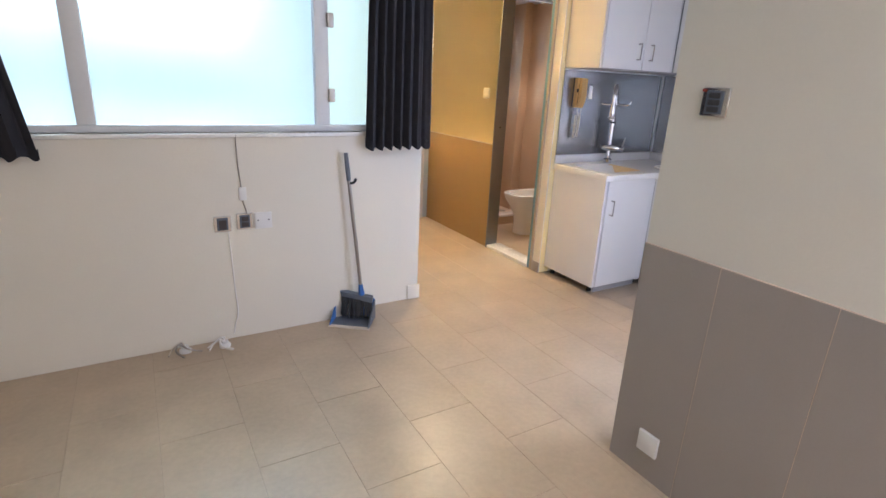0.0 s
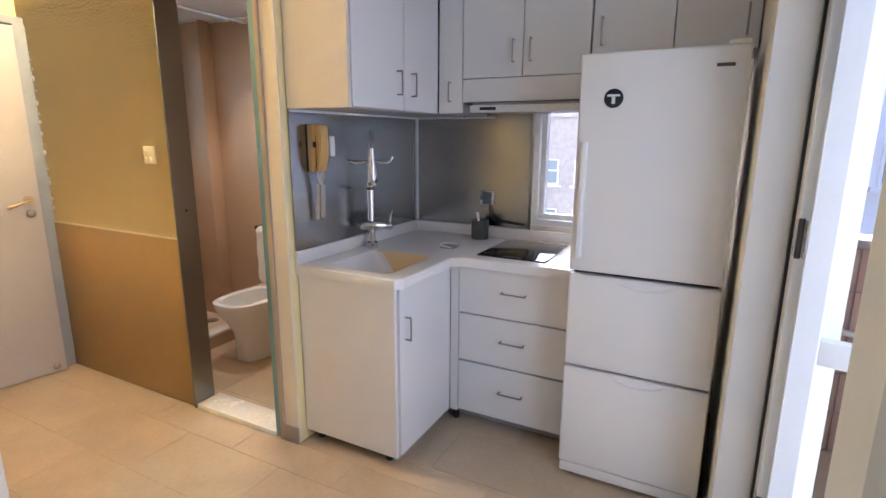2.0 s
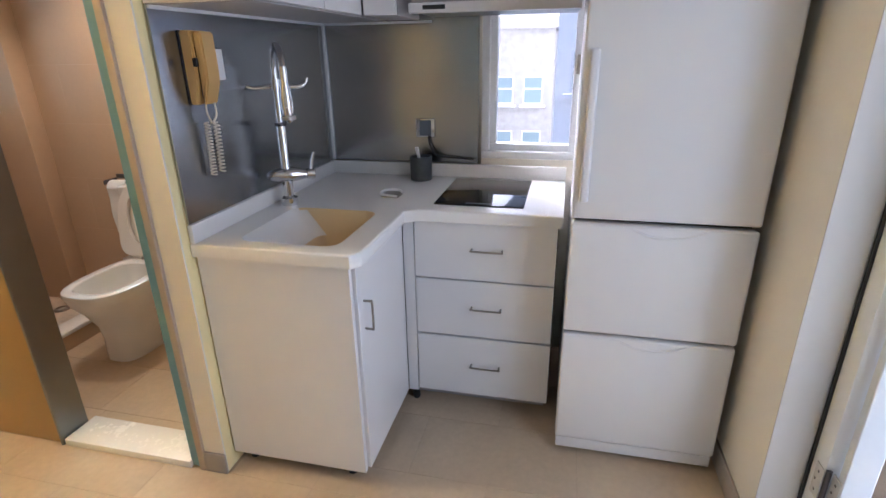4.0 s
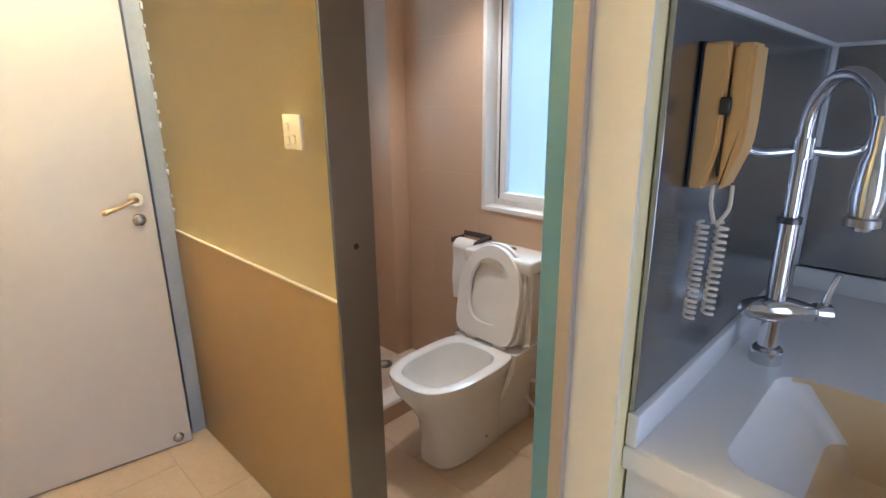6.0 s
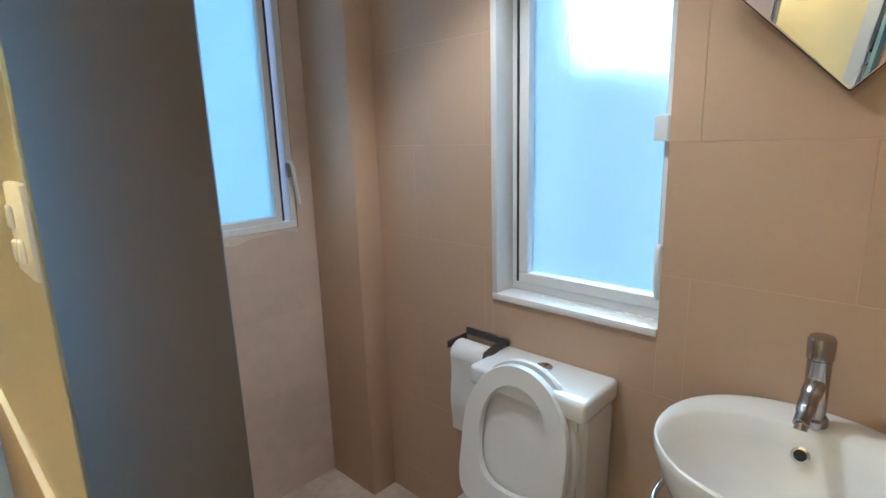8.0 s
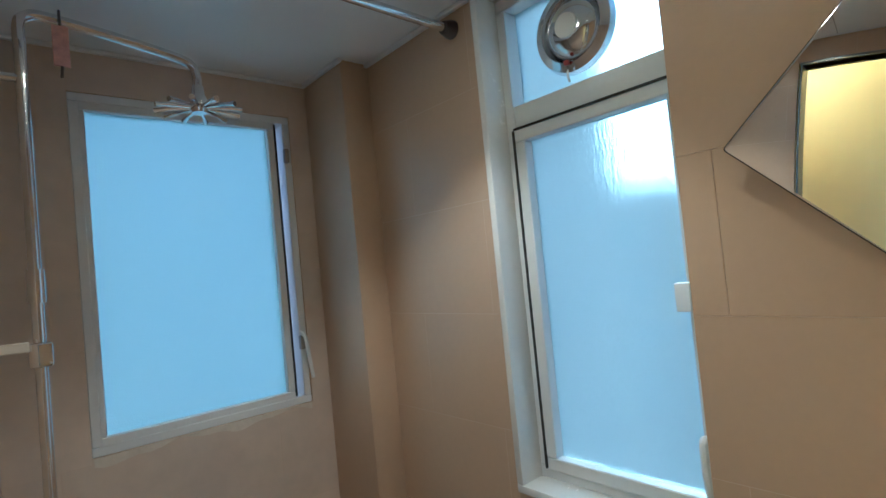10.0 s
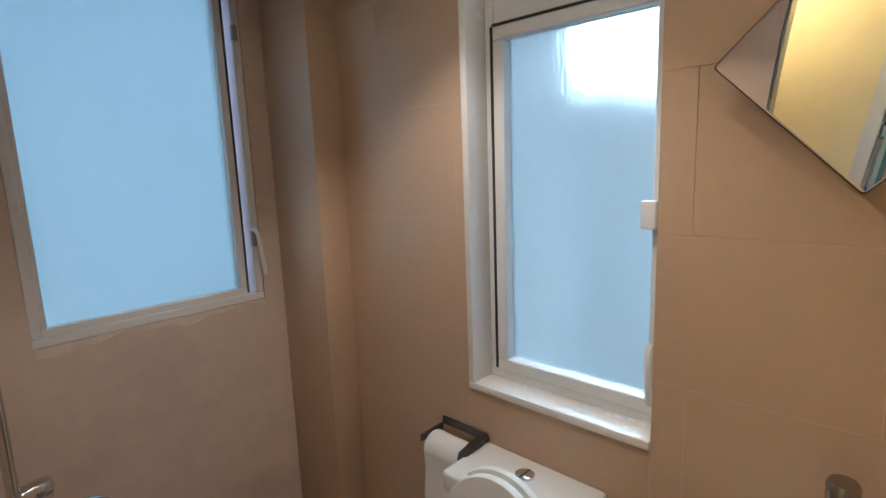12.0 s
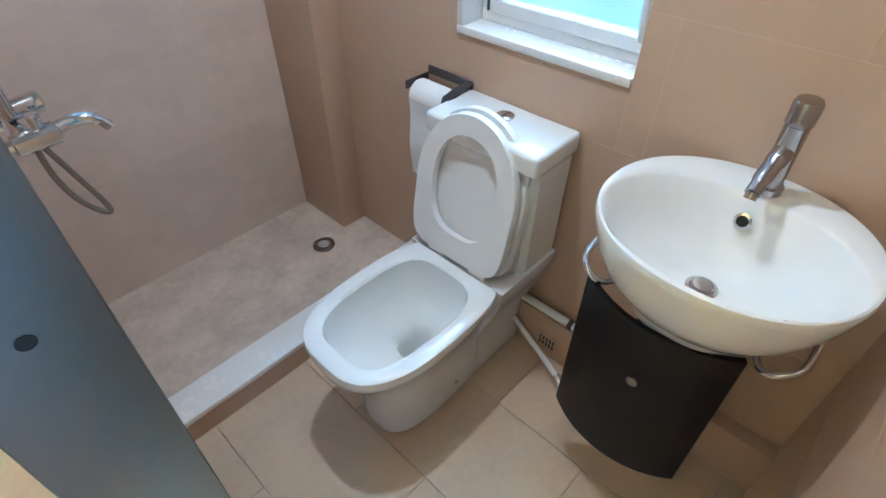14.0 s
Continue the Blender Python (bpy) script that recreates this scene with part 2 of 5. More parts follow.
def arc(points, steps=6):
    """A smooth curve through points."""
    pts = [Vector(p) for p in points]
    ext = [pts[0] * 2 - pts[1]] + pts + [pts[-1] * 2 - pts[-2]]
    out = []
    for i in range(1, len(ext) - 2):
        a, b, c, d = ext[i - 1:i + 3]
        for k in range(steps):
            t = k / steps
            out.append(0.5 * (2 * b + (c - a) * t + (2 * a - 5 * b + 4 * c - d) * t * t + (3 * b - a - 3 * c + d) * t ** 3))
    return out + [pts[-1]]


def rounded(w, h, r, n=6):
    """A rectangle of w by h about the origin with round corners, as 2D points."""
    out = []
    for cx, cy, a0 in ((w / 2 - r, h / 2 - r, 0), (-w / 2 + r, h / 2 - r, 90), (-w / 2 + r, -h / 2 + r, 180), (w / 2 - r, -h / 2 + r, 270)):
        for k in range(n + 1):
            a = radians(a0 + 90 * k / n)
            out.append((cx + r * math.cos(a), cy + r * math.sin(a)))
    return out


def oval(cx, cy, rx, ry, z, p=2.0, n=40, front=1.0):
    """A ring of a squarish oval lying flat at height z."""
    out = []
    for i in range(n):
        a = 2 * math.pi * i / n
        c, s_ = math.cos(a), math.sin(a)
        u = math.copysign(abs(c) ** (2 / p), c) * rx
        v = math.copysign(abs(s_) ** (2 / p), s_) * ry
        if u < 0:
            v *= 1 - (1 - front) * (u / rx) ** 2
        out.append((cx + u, cy + v, z))
    return out


def smooth(ob, angle=40):
    ob.data.polygons.foreach_set("use_smooth", [True] * len(ob.data.polygons))
    ob.data.set_sharp_from_angle(angle=radians(angle))
    return ob


def part(name, bm, material, parent=None, label="", kind=""):
    """Links a bmesh in world places as one mesh object, under a thing or a part."""
    me = bpy.data.meshes.new(name)
    lo = [min(v.co[i] for v in bm.verts) for i in range(3)]
    hi = [max(v.co[i] for v in bm.verts) for i in range(3)]
    at = Vector(((lo[0] + hi[0]) / 2, (lo[1] + hi[1]) / 2, lo[2]))
    bmesh.ops.translate(bm, vec=-at, verts=bm.verts)
    bm.to_mesh(me)
    bm.free()
    me.materials.append(material)
    ob = new(name, me)
    smooth(ob)
    if parent is not None:
        ob.parent = parent
        ob.location = at - PLACE[parent.name]
    else:
        ob.location = at
    PLACE[ob.name] = at
    if label or kind:
        tagged(ob, label, kind=kind)
    return ob


def thing(name, at, label, category, group="", kind=""):
    ob = new(name)
    ob.location = at
    ob.empty_display_size = 0.1
    PLACE[ob.name] = Vector(at)
    return tagged(ob, label, category, group, kind)


def solo(name, bm, material, label, category="", kind="", group=""):
    return tagged(part(name, bm, material), label, category, group, kind)


def wall_bm(axis, at0, at1, a0, a1, z0, z1, holes=()):
    """A wall slab across axis from at0 to at1, along the other axis from a0 to a1, with holes (a0, a1, z0, z1)."""
    cuts_a = sorted({a0, a1, *[h for o in holes for h in o[:2]]})
    cuts_z = sorted({z0, z1, *[h for o in holes for h in o[2:]]})
    b = bmesh.new()
    for p, q in zip(cuts_a, cuts_a[1:]):
        run = None
        for u, v in zip(cuts_z, cuts_z[1:]):
            inside = any(o[0] <= p and q <= o[1] and o[2] <= u and v <= o[3] for o in holes)
            if inside:
                run = None
                continue
            if axis == "x":
                bm_box(at0, p, u, at1, q, v, bm=b)
            else:
                bm_box(p, at0, u, q, at1, v, bm=b)
    bmesh.ops.remove_doubles(b, verts=b.verts, dist=1e-5)
    seen = {}
    for f in b.faces:
        seen.setdefault(tuple(sorted(v.index for v in f.verts)), []).append(f)
    b.verts.index_update()
    seen = {}
    for f in b.faces:
        seen.setdefault(tuple(sorted(v.index for v in f.verts)), []).append(f)
    bmesh.ops.delete(b, geom=[f for fs in seen.values() if len(fs) > 1 for f in fs], context="FACES")
    return b


def structure(name, bm, material, label, category):
    return solo(name, bm, material, label, category, "structure")


# ---- structure ----
H = 2.80      # ceiling
structure("floor", bm_box(-2.4, -2.2, -0.12, 3.95, 5.10, -0.0015), GROUT, "dark grout bed under the beige floor tiles", "floor")
structure("bathroom_floor", bm_box(2.92, 3.22, -0.12, 3.97, 4.44, -0.0015), GROUT, "grout bed under the bathroom floor tiles", "floor")
structure("shower_floor", bm_box(2.92, 4.55, -0.12, 3.97, 5.15, 0.035), SHOWER, "worn stained beige shower floor", "floor")
structure("ceiling", join(bm_box(-2.52, -2.32, H, 1.58, 3.20, H + 0.12), bm_box(1.58, 1.095, H, 4.12, 5.3, H + 0.12)), CEIL, "plain white painted ceiling slab", "ceiling")
structure("balcony_ceiling", bm_box(1.58, -2.32, H, 4.12, 1.095, H + 0.12), CEIL, "plain white slab over the balcony", "ceiling")

WIN = (-1.1, 1.40, 1.14, 2.42)
structure("wall_window", bm_box(-2.4, 2.98, 0, 1.27, 3.20, 1.118), WALL, "cream painted wall below the frosted window", "wall")
structure("wall_window_upper", wall_bm("y", 2.98, 3.20, -2.4, 1.46, 1.118, H, [WIN]), WALL, "cream painted wall round the frosted window", "wall")
structure("wall_corner", bm_box(1.27, 3.07, 0, 1.70, 3.20, 1.118), WALL, "cream painted wall end beside the window", "wall")
structure("wall_corner_upper", bm_box(1.46, 3.07, 1.118, 1.70, 3.20, H), WALL, "cream painted wall end beside the window", "wall")
structure("wall_entry_west", bm_box(1.58, 3.20, 0, 1.70, 5.10, H), YELLOW, "yellow painted side wall of the entry", "wall")
structure("wall_right", bm_box(1.71, -2.2, 0, 1.83, 1.315, H), WALL, "cream painted wall above taupe tiles", "wall")
structure("wall_west", bm_box(-2.52, -2.2, 0, -2.4, 3.2, H), WALL, "plain cream painted wall", "wall")
structure("wall_south", bm_box(-2.52, -2.32, 0, 1.83, -2.2, H), WALL, "plain cream painted wall", "wall")
BALC = (1.83, 2.905, 0.0, 2.2)
structure("wall_balcony", wall_bm("y", 1.10, 1.36, 1.83, 4.12, 0, H, [BALC]), WALL, "cream painted wall round the balcony door", "wall")
KWIN = (1.55, 2.36, 0.97, 2.05)
BWIN = (3.846, 4.350, 0.935, 2.266)
structure("wall_east", wall_bm("x", 3.97, 4.12, 1.10, 5.30, 0, H, [KWIN, BWIN]), WALL, "outer wall with the kitchen and bathroom windows", "wall")
NWIN = (3.120, 3.778, 1.11, 2.14)
structure("wall_north", wall_bm("y", 5.15, 5.30, 2.83, 4.12, 0, H, [NWIN]), WALL, "outer bathroom wall with a frosted window", "wall")
DOORWAY = (3.25, 3.842, 0.0, 2.13)
structure("wall_bathroom", wall_bm("x", 2.83, 2.92, 3.11, 5.15, 0, H, [DOORWAY]), YELLOW, "yellow painted wall with the bathroom doorway", "wall")
structure("wall_partition", bm_box(2.92, 3.11, 0, 3.97, 3.22, H), WALL, "partition between kitchen and bathroom", "wall")
structure("wall_entry_north", wall_bm("y", 5.10, 5.25, 1.58, 2.83, 0, H, [(1.90, 2.80, 0, 2.06)]), YELLOW, "yellow painted wall round the entry door", "wall")
structure("wall_landing", bm_box(1.5, 5.9, 0, 3.0, 6.0, H), CEIL, "plain wall of the landing behind the entry door", "wall")
# Unseen landing sides and ceiling, added to stop daylight leaking round the door.
structure("wall_landing_side", join(bm_box(1.4, 5.25, 0, 1.5, 6.0, H), bm_box(3.0, 5.3, 0, 3.1, 6.0, H)), CEIL, "unseen side walls added to keep daylight out of the landing", "wall")
structure("ceiling_landing", bm_box(1.4, 5.301, H, 3.1, 6.0, H + 0.1), CEIL, "unseen ceiling added to keep daylight out of the landing", "ceiling")
structure("floor_landing", bm_box(1.4, 5.101, -0.1, 3.0, 6.0, -0.002), CONCRETE, "plain concrete landing floor", "floor")
structure("ceiling_beam", bm_box(1.70, 3.07, 2.30, 2.83, 3.25, H), WALL, "cream painted ceiling beam over the entry", "beam")
structure("wall_column", bm_box(2.822, 3.11, 0, 2.83, 3.1915, 2.30), WALL, "cream painted wall strip beside the bathroom doorway", "wall")
structure("ceiling_bathroom", bm_box(2.92, 3.22, 2.270, 3.97, 5.15, 2.30), CEILP, "white panelled bathroom ceiling", "ceiling")
structure("column_bathroom", bm_box(3.85, 4.87, 0.03, 3.962, 5.142, 2.27, 0.004), BTILE, "beige tiled boxed-in corner column", "column")

# ---- windows and doors ----
def frame_bm(axis, at0, at1, a0, a1, z0, z1, w, bevel=0.003):
    """Four bars round a rectangle, w wide."""
    b = bmesh.new()
    for p, q, u, v in ((a0, a1, z1 - w, z1), (a0, a1, z0, z0 + w), (a0, a0 + w, z0 + w, z1 - w), (a1 - w, a1, z0 + w, z1 - w)):
        if axis == "x":
            bm_box(at0, p, u, at1, q, v, bevel, 1, bm=b)
        else:
            bm_box(p, at0, u, q, at1, v, bevel, 1, bm=b)
    return b


def slab(axis, at0, at1, a0, a1, z0, z1, bevel=0.0):
    return bm_box(at0, a0, z0, at1, a1, z1, bevel) if axis == "x" else bm_box(a0, at0, z0, a1, at1, z1, bevel)


def pane(name, parent, axis, at, a0, a1, z0, z1, material, label):
    ob = part(name, slab(axis, at, at + 0.005, a0, a1, z0, z1), material, parent, label)
    return ob


def living_window():
    w = thing("window_1", (0.07, 3.05, 1.14), "white aluminium three-light window with frosted glass", "window", kind="structure")
    x0, x1, z0, z1 = WIN
    part("window_frame", frame_bm("y", 3.02, 3.10, x0, x1, z0, z1, 0.035), ALU, w)
    for m in (-0.045, 1.05):
        part("mullion", slab("y", 3.015, 3.095, m - 0.038, m + 0.038, z0 + 0.035, z1 - 0.035, 0.004), ALU, w)
    for a, b in ((x0 + 0.035, -0.083), (-0.007, 1.012), (1.088, x1 - 0.035)):
        pane("pane", w, "y", 3.055, a, b, z0 + 0.035, z1 - 0.035, FROST, "frosted glass pane")
    part("window_sill", slab("y", 2.962, 3.02, x0 - 0.02, 1.262, 1.118, 1.14, 0.004), MARBLE, w)
    for m, z in ((1.092, 1.68), (1.092, 1.30)):
        part("window_catch", slab("y", 2.995, 3.02, m - 0.012, m + 0.022, z, z + 0.07, 0.004), NICKEL, w, "grey window catch")


def bathroom_window_east():
    y0, y1, z0, z1 = BWIN
    w = thing("window_2", (4.05, (y0 + y1) / 2, z0), "white aluminium bathroom window with rain glass and transom", "window", kind="structure")
    trim = bm_box(3.953, y0 + 0.001, z0 + 0.001, 4.035, y1 - 0.001, z0 + 0.022, 0.003)
    bm_box(3.953, y1 - 0.022, z0 + 0.022, 4.035, y1 - 0.001, z1 - 0.002, 0.003, bm=trim)
    part("window_reveal", trim, MARBLE, w, "white window reveal")
    part("window_frame", frame_bm("x", 4.035, 4.11, y0 - 0.02, y1 - 0.012, z0 + 0.02, z1 - 0.002, 0.035), ALU, w)
    part("transom_bar", slab("x", 4.04, 4.105, y0 + 0.015, y1 - 0.04, 1.895, 1.962, 0.004), ALU, w)
    part("casement", frame_bm("x", 4.03, 4.075, y0 + 0.004, y1 - 0.045, z0 + 0.045, 1.895, 0.034), ALU, w)
    part("rubber_seal", slab("x", 4.026, 4.0315, y1 - 0.048, y1 - 0.042, z0 + 0.05, 1.893), RUBBER_AND_SHADE, w, "black rubber seal")
    part("rubber_seal", slab("x", 4.026, 4.0315, y0 + 0.006, y1 - 0.048, 1.894, 1.899), RUBBER_AND_SHADE, w, "black rubber seal")
    pane("pane", w, "x", 4.06, y0 + 0.036, y1 - 0.076, z0 + 0.076, 1.865, PATTERN, "rain pattern glass pane")
    pane("pane", w, "x", 4.085, y0 + 0.015, y1 - 0.045, 1.96, z1 - 0.035, PATTERN, "bright transom pane")
    part("hinge_plate", slab("x", 4.005, 4.030, 3.868, 3.900, 1.405, 1.465, 0.003), ALU, w, "square white plate")
    handle = bm_tube(arc([(4.028, 3.868, 1.13), (3.99, 3.866, 1.15), (3.985, 3.865, 1.09), (3.995, 3.864, 1.02)]), [0.009] * 18 + [0.006], 8)
    part("window_handle", handle, ALU, w, "white lever handle")
    fan = thing("exhaust_fan", (4.06, 4.115, 2.0), "round chrome exhaust fan set in the glass", "fan")
    part("ring", bm_lathe([(0.108, 0.0), (0.114, -0.012), (0.108, -0.028), (0.086, -0.036), (0.080, -0.02), (0.08, 0.0)], (4.083, 4.108, 2.105), "x", 40), CHROME, fan)
    part("dome", bm_lathe([(0.080, -0.012), (0.072, -0.032), (0.050, -0.046), (0.030, -0.050), (0.002, -0.050)], (4.083, 4.108, 2.105), "x", 36), CHROME, fan)
    part("cap", bm_lathe([(0.032, -0.048), (0.030, -0.056), (0.002, -0.057)], (4.083, 4.108, 2.105), "x", 24), PLASTIC, fan, "white centre cap")
    part("pull_cord", bm_tube(arc([(4.04, 4.12, 2.0), (4.04, 4.122, 1.985), (4.042, 4.12, 1.97)]), 0.003, 6), CORD, fan)
    part("indicator", bm_box(4.034, 4.116, 2.012, 4.046, 4.128, 2.024, 0.002), LEDRED, fan, "small red lamp")
    part("power_cable", bm_tube(arc([(4.06, 4.118, 2.21), (4.05, 4.135, 2.225), (4.045, 4.10, 2.245), (4.05, 4.095, 2.268)]), 0.004, 6), DARKMETAL, fan, "dark power cable")


def bathroom_window_north():
    x0, x1, z0, z1 = NWIN
    w = thing("window_3", ((x0 + x1) / 2, 5.2, z0), "white aluminium shower window with frosted glass", "window", kind="structure")
    part("window_frame", frame_bm("y", 5.145, 5.24, x0, x1, z0, z1, 0.026), ALU, w)
    part("casement", frame_bm("y", 5.150, 5.20, x0 + 0.014, x1 - 0.055, z0 + 0.022, z1 - 0.022, 0.026), ALU, w)
    part("rubber_seal", slab("y", 5.147, 5.152, x1 - 0.057, x1 - 0.051, z0 + 0.03, z1 - 0.03), RUBBER_AND_SHADE, w, "black rubber seal")
    pane("pane", w, "y", 5.172, x0 + 0.036, x1 - 0.078, z0 + 0.042, z1 - 0.042, FROST, "frosted glass pane")
    rnd = random.Random(11)
    rings = []
    for k in range(64):
        x = x0 + 0.004 + k * (x1 - x0 - 0.008) / 63
        low = z0 - 0.016 - 0.010 * math.sin(k * 0.19 + 0.6) - 0.004 * math.sin(k * 0.53) - rnd.uniform(0, 0.0025)
        rings.append([(x, 5.1385, z0 - 0.0005), (x, 5.1405, z0 - 0.0005), (x, 5.1405, low), (x, 5.1395, low)])
    smear = bm_rings(rings)
    part("plaster_bead", smear, PLASTER, w, "smeared pale plaster under the frame")
    for z in (1.97, 1.30):
        part("window_catch", slab("y", 5.125, 5.147, x1 - 0.032, x1 - 0.016, z, z + 0.05, 0.004), NICKEL, w, "dull metal catch")
    part("window_handle", bm_tube(arc([(x1 - 0.024, 5.14, 1.36), (x1 - 0.02, 5.115, 1.345), (x1 - 0.016, 5.11, 1.30), (x1 - 0.004, 5.112, 1.20)]), 0.007, 8), ALU, w)


def kitchen_window():
    y0, y1, z0, z1 = KWIN
    w = thing("window_4", (4.05, (y0 + y1) / 2, z0), "white aluminium kitchen window standing ajar", "window", kind="structure")
    part("window_frame", frame_bm("x", 3.95, 4.06, y0, y1, z0, z1, 0.034), ALU, w)
    part("casement", frame_bm("x", 3.978, 4.03, y0 + 0.02, y1 - 0.030, z0 + 0.030, z1 - 0.026, 0.034), ALU, w)
    part("mullion", slab("x", 3.96, 4.035, 1.905, 1.965, z0 + 0.03, z1 - 0.03, 0.004), ALU, w)
    g = pane("pane", w, "x", 4.005, y0 + 0.052, y1 - 0.062, z0 + 0.062, z1 - 0.058, GLASS, "clear glass pane")
    g.visible_shadow = False
    part("window_catch", slab("x", 3.94, 3.962, 1.93, 1.955, 1.34, 1.42, 0.004), NICKEL, w, "grey metal catch")


def bathroom_doorway():
    d = thing("door_frame", (2.89, 3.565, 0), "brushed stainless steel lining of the bathroom doorway", "door frame", kind="structure")
    y0, y1, z1 = DOORWAY[0], DOORWAY[1], DOORWAY[3]
    hole = bm_box(2.806, y1 - 0.006, 0.0, 2.930, y1 + 0.004, z1, 0.002, 1)
    left = part("jamb", hole, STEEL, d)
    part("latch_hole", bm_lathe([(0.008, -0.0006), (0.008, 0.0), (0.006, 0.0002), (0.001, 0.0002)], (2.868, y1 - 0.0064, 1.080), "y", 16), BLACK, left, "dark latch hole")
    part("jamb", bm_box(2.811, y0 - 0.058, 0.0, 2.8335, y0 - 0.0305, z1, 0.002, 1), STRIP, d, "beige-brown timber strip")
    part("edge_strip", bm_box(2.8255, y0 - 0.030, 0.0, 2.925, y0 + 0.014, z1, 0.003, 1), TEAL, d, "jamb edge with reflected window light put in its teal colour")
    part("head", bm_box(2.811, y0 - 0.018, z1, 2.930, y1 + 0.010, z1 + 0.018, 0.002, 1), STEEL, d)
    solo("threshold", bm_box(2.812, y0 + 0.009, -0.004, 2.96, y1 - 0.009, 0.028, 0.004), MARBLE, "white marble threshold of the bathroom doorway", "threshold", "structure")
    solo("baseboard", bm_box(2.812, 3.105, 0.0, 2.822, 3.1915, 0.085, 0.002), DADO, "taupe tile skirting beside the doorway", "baseboard", "structure")


def entry_door():
    a, b = Vector((1.93, 5.115, 0)), Vector((2.745, 4.985, 0))
    m = Matrix.Translation(a) @ Matrix.Rotation(math.atan2(b.y - a.y, b.x - a.x), 4, "Z")
    width = (b - a).length
    d = thing("door_1", (a.x, a.y, 0), "white painted entry door with brass lever, slightly ajar", "door", kind="structure")

    def put(name, bm, material, label="", parent=d):
        bm.transform(m)
        return part(name, bm, material, parent, label)
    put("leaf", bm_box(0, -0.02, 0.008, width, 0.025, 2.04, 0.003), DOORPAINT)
    lx = width - 0.055
    h = put("lever_handle", join(bm_lathe([(0.026, -0.034), (0.026, -0.027), (0.022, -0.022), (0.001, -0.02)][::-1], (lx, 0, 1.085), "y", 24),
        bm_tube(arc([(lx, -0.03, 1.085), (lx, -0.062, 1.085), (lx - 0.02, -0.07, 1.082), (lx - 0.07, -0.068, 1.062), (lx - 0.115, -0.066, 1.05)]), [0.008] * 20 + [0.008, 0.01, 0.012, 0.010, 0.007], 10)), BRASS, "aged brass lever")
    put("lock_cylinder", bm_lathe([(0.001, -0.036), (0.014, -0.036), (0.022, -0.03), (0.024, -0.02)], (lx + 0.002, 0, 1.005), "y", 24), NICKEL, "dull nickel lock")
    put("door_stop", bm_lathe([(0.001, -0.034), (0.012, -0.034), (0.02, -0.028), (0.022, -0.02)], (width - 0.05, 0, 0.045), "y", 20), NICKEL, "round bolt at the foot of the door")
    f = thing("door_frame", (2.79, 5.05, 0), "grey painted entry door frame, chipped", "door frame", kind="structure")
    part("jamb", bm_box(2.765, 5.02, 0, 2.829, 5.13, 2.06, 0.003), GREYFRAME, f)
    part("jamb", bm_box(1.868, 5.06, 0, 1.90, 5.2, 2.06, 0.003), GREYFRAME, f)
    part("head", bm_box(1.868, 5.03, 2.06, 2.829, 5.14, 2.10, 0.003), GREYFRAME, f)
    rnd = random.Random(4)
    for i in range(16):
        z = 1.02 + i * 0.06 + rnd.uniform(-0.02, 0.02)
        part("plaster_chip", bm_box(2.822, 5.005, z, 2.832, 5.02 + rnd.uniform(0, 0.01), z + rnd.uniform(0.008, 0.03), 0.003, 1), PLASTIC, f, "white plaster chip")


def dado_panels():
    solo("wall_dado", bm_box(2.822, 3.848, 0, 2.83, 5.02, 0.93, 0.002), BROWN, "brown dado on the lower yellow wall", "dado", "structure")
    solo("trim", bm_box(2.8195, 3.848, 0.93, 2.83, 5.02, 0.936, 0.001), CORD, "thin pale edge on top of the brown dado", "trim", "structure")


living_window()
bathroom_window_east()
bathroom_window_north()
kitchen_window()
bathroom_doorway()
entry_door()
dado_panels()


# ---- kitchen ----
TOP = 0.885


def pull(parent, p, q, out, r=0.004):
    """A bent wire pull from p to q that stands off by the vector out."""
    p, q, out = Vector(p), Vector(q), Vector(out)
    d = (q - p) * 0.06
    pts = [p, p + out * 0.8, p + out + d, q + out - d, q + out * 0.8, q]
    return part("handle", bm_tube(arc(pts, 4), r, 8), NICKEL, parent, "bent dull metal pull")


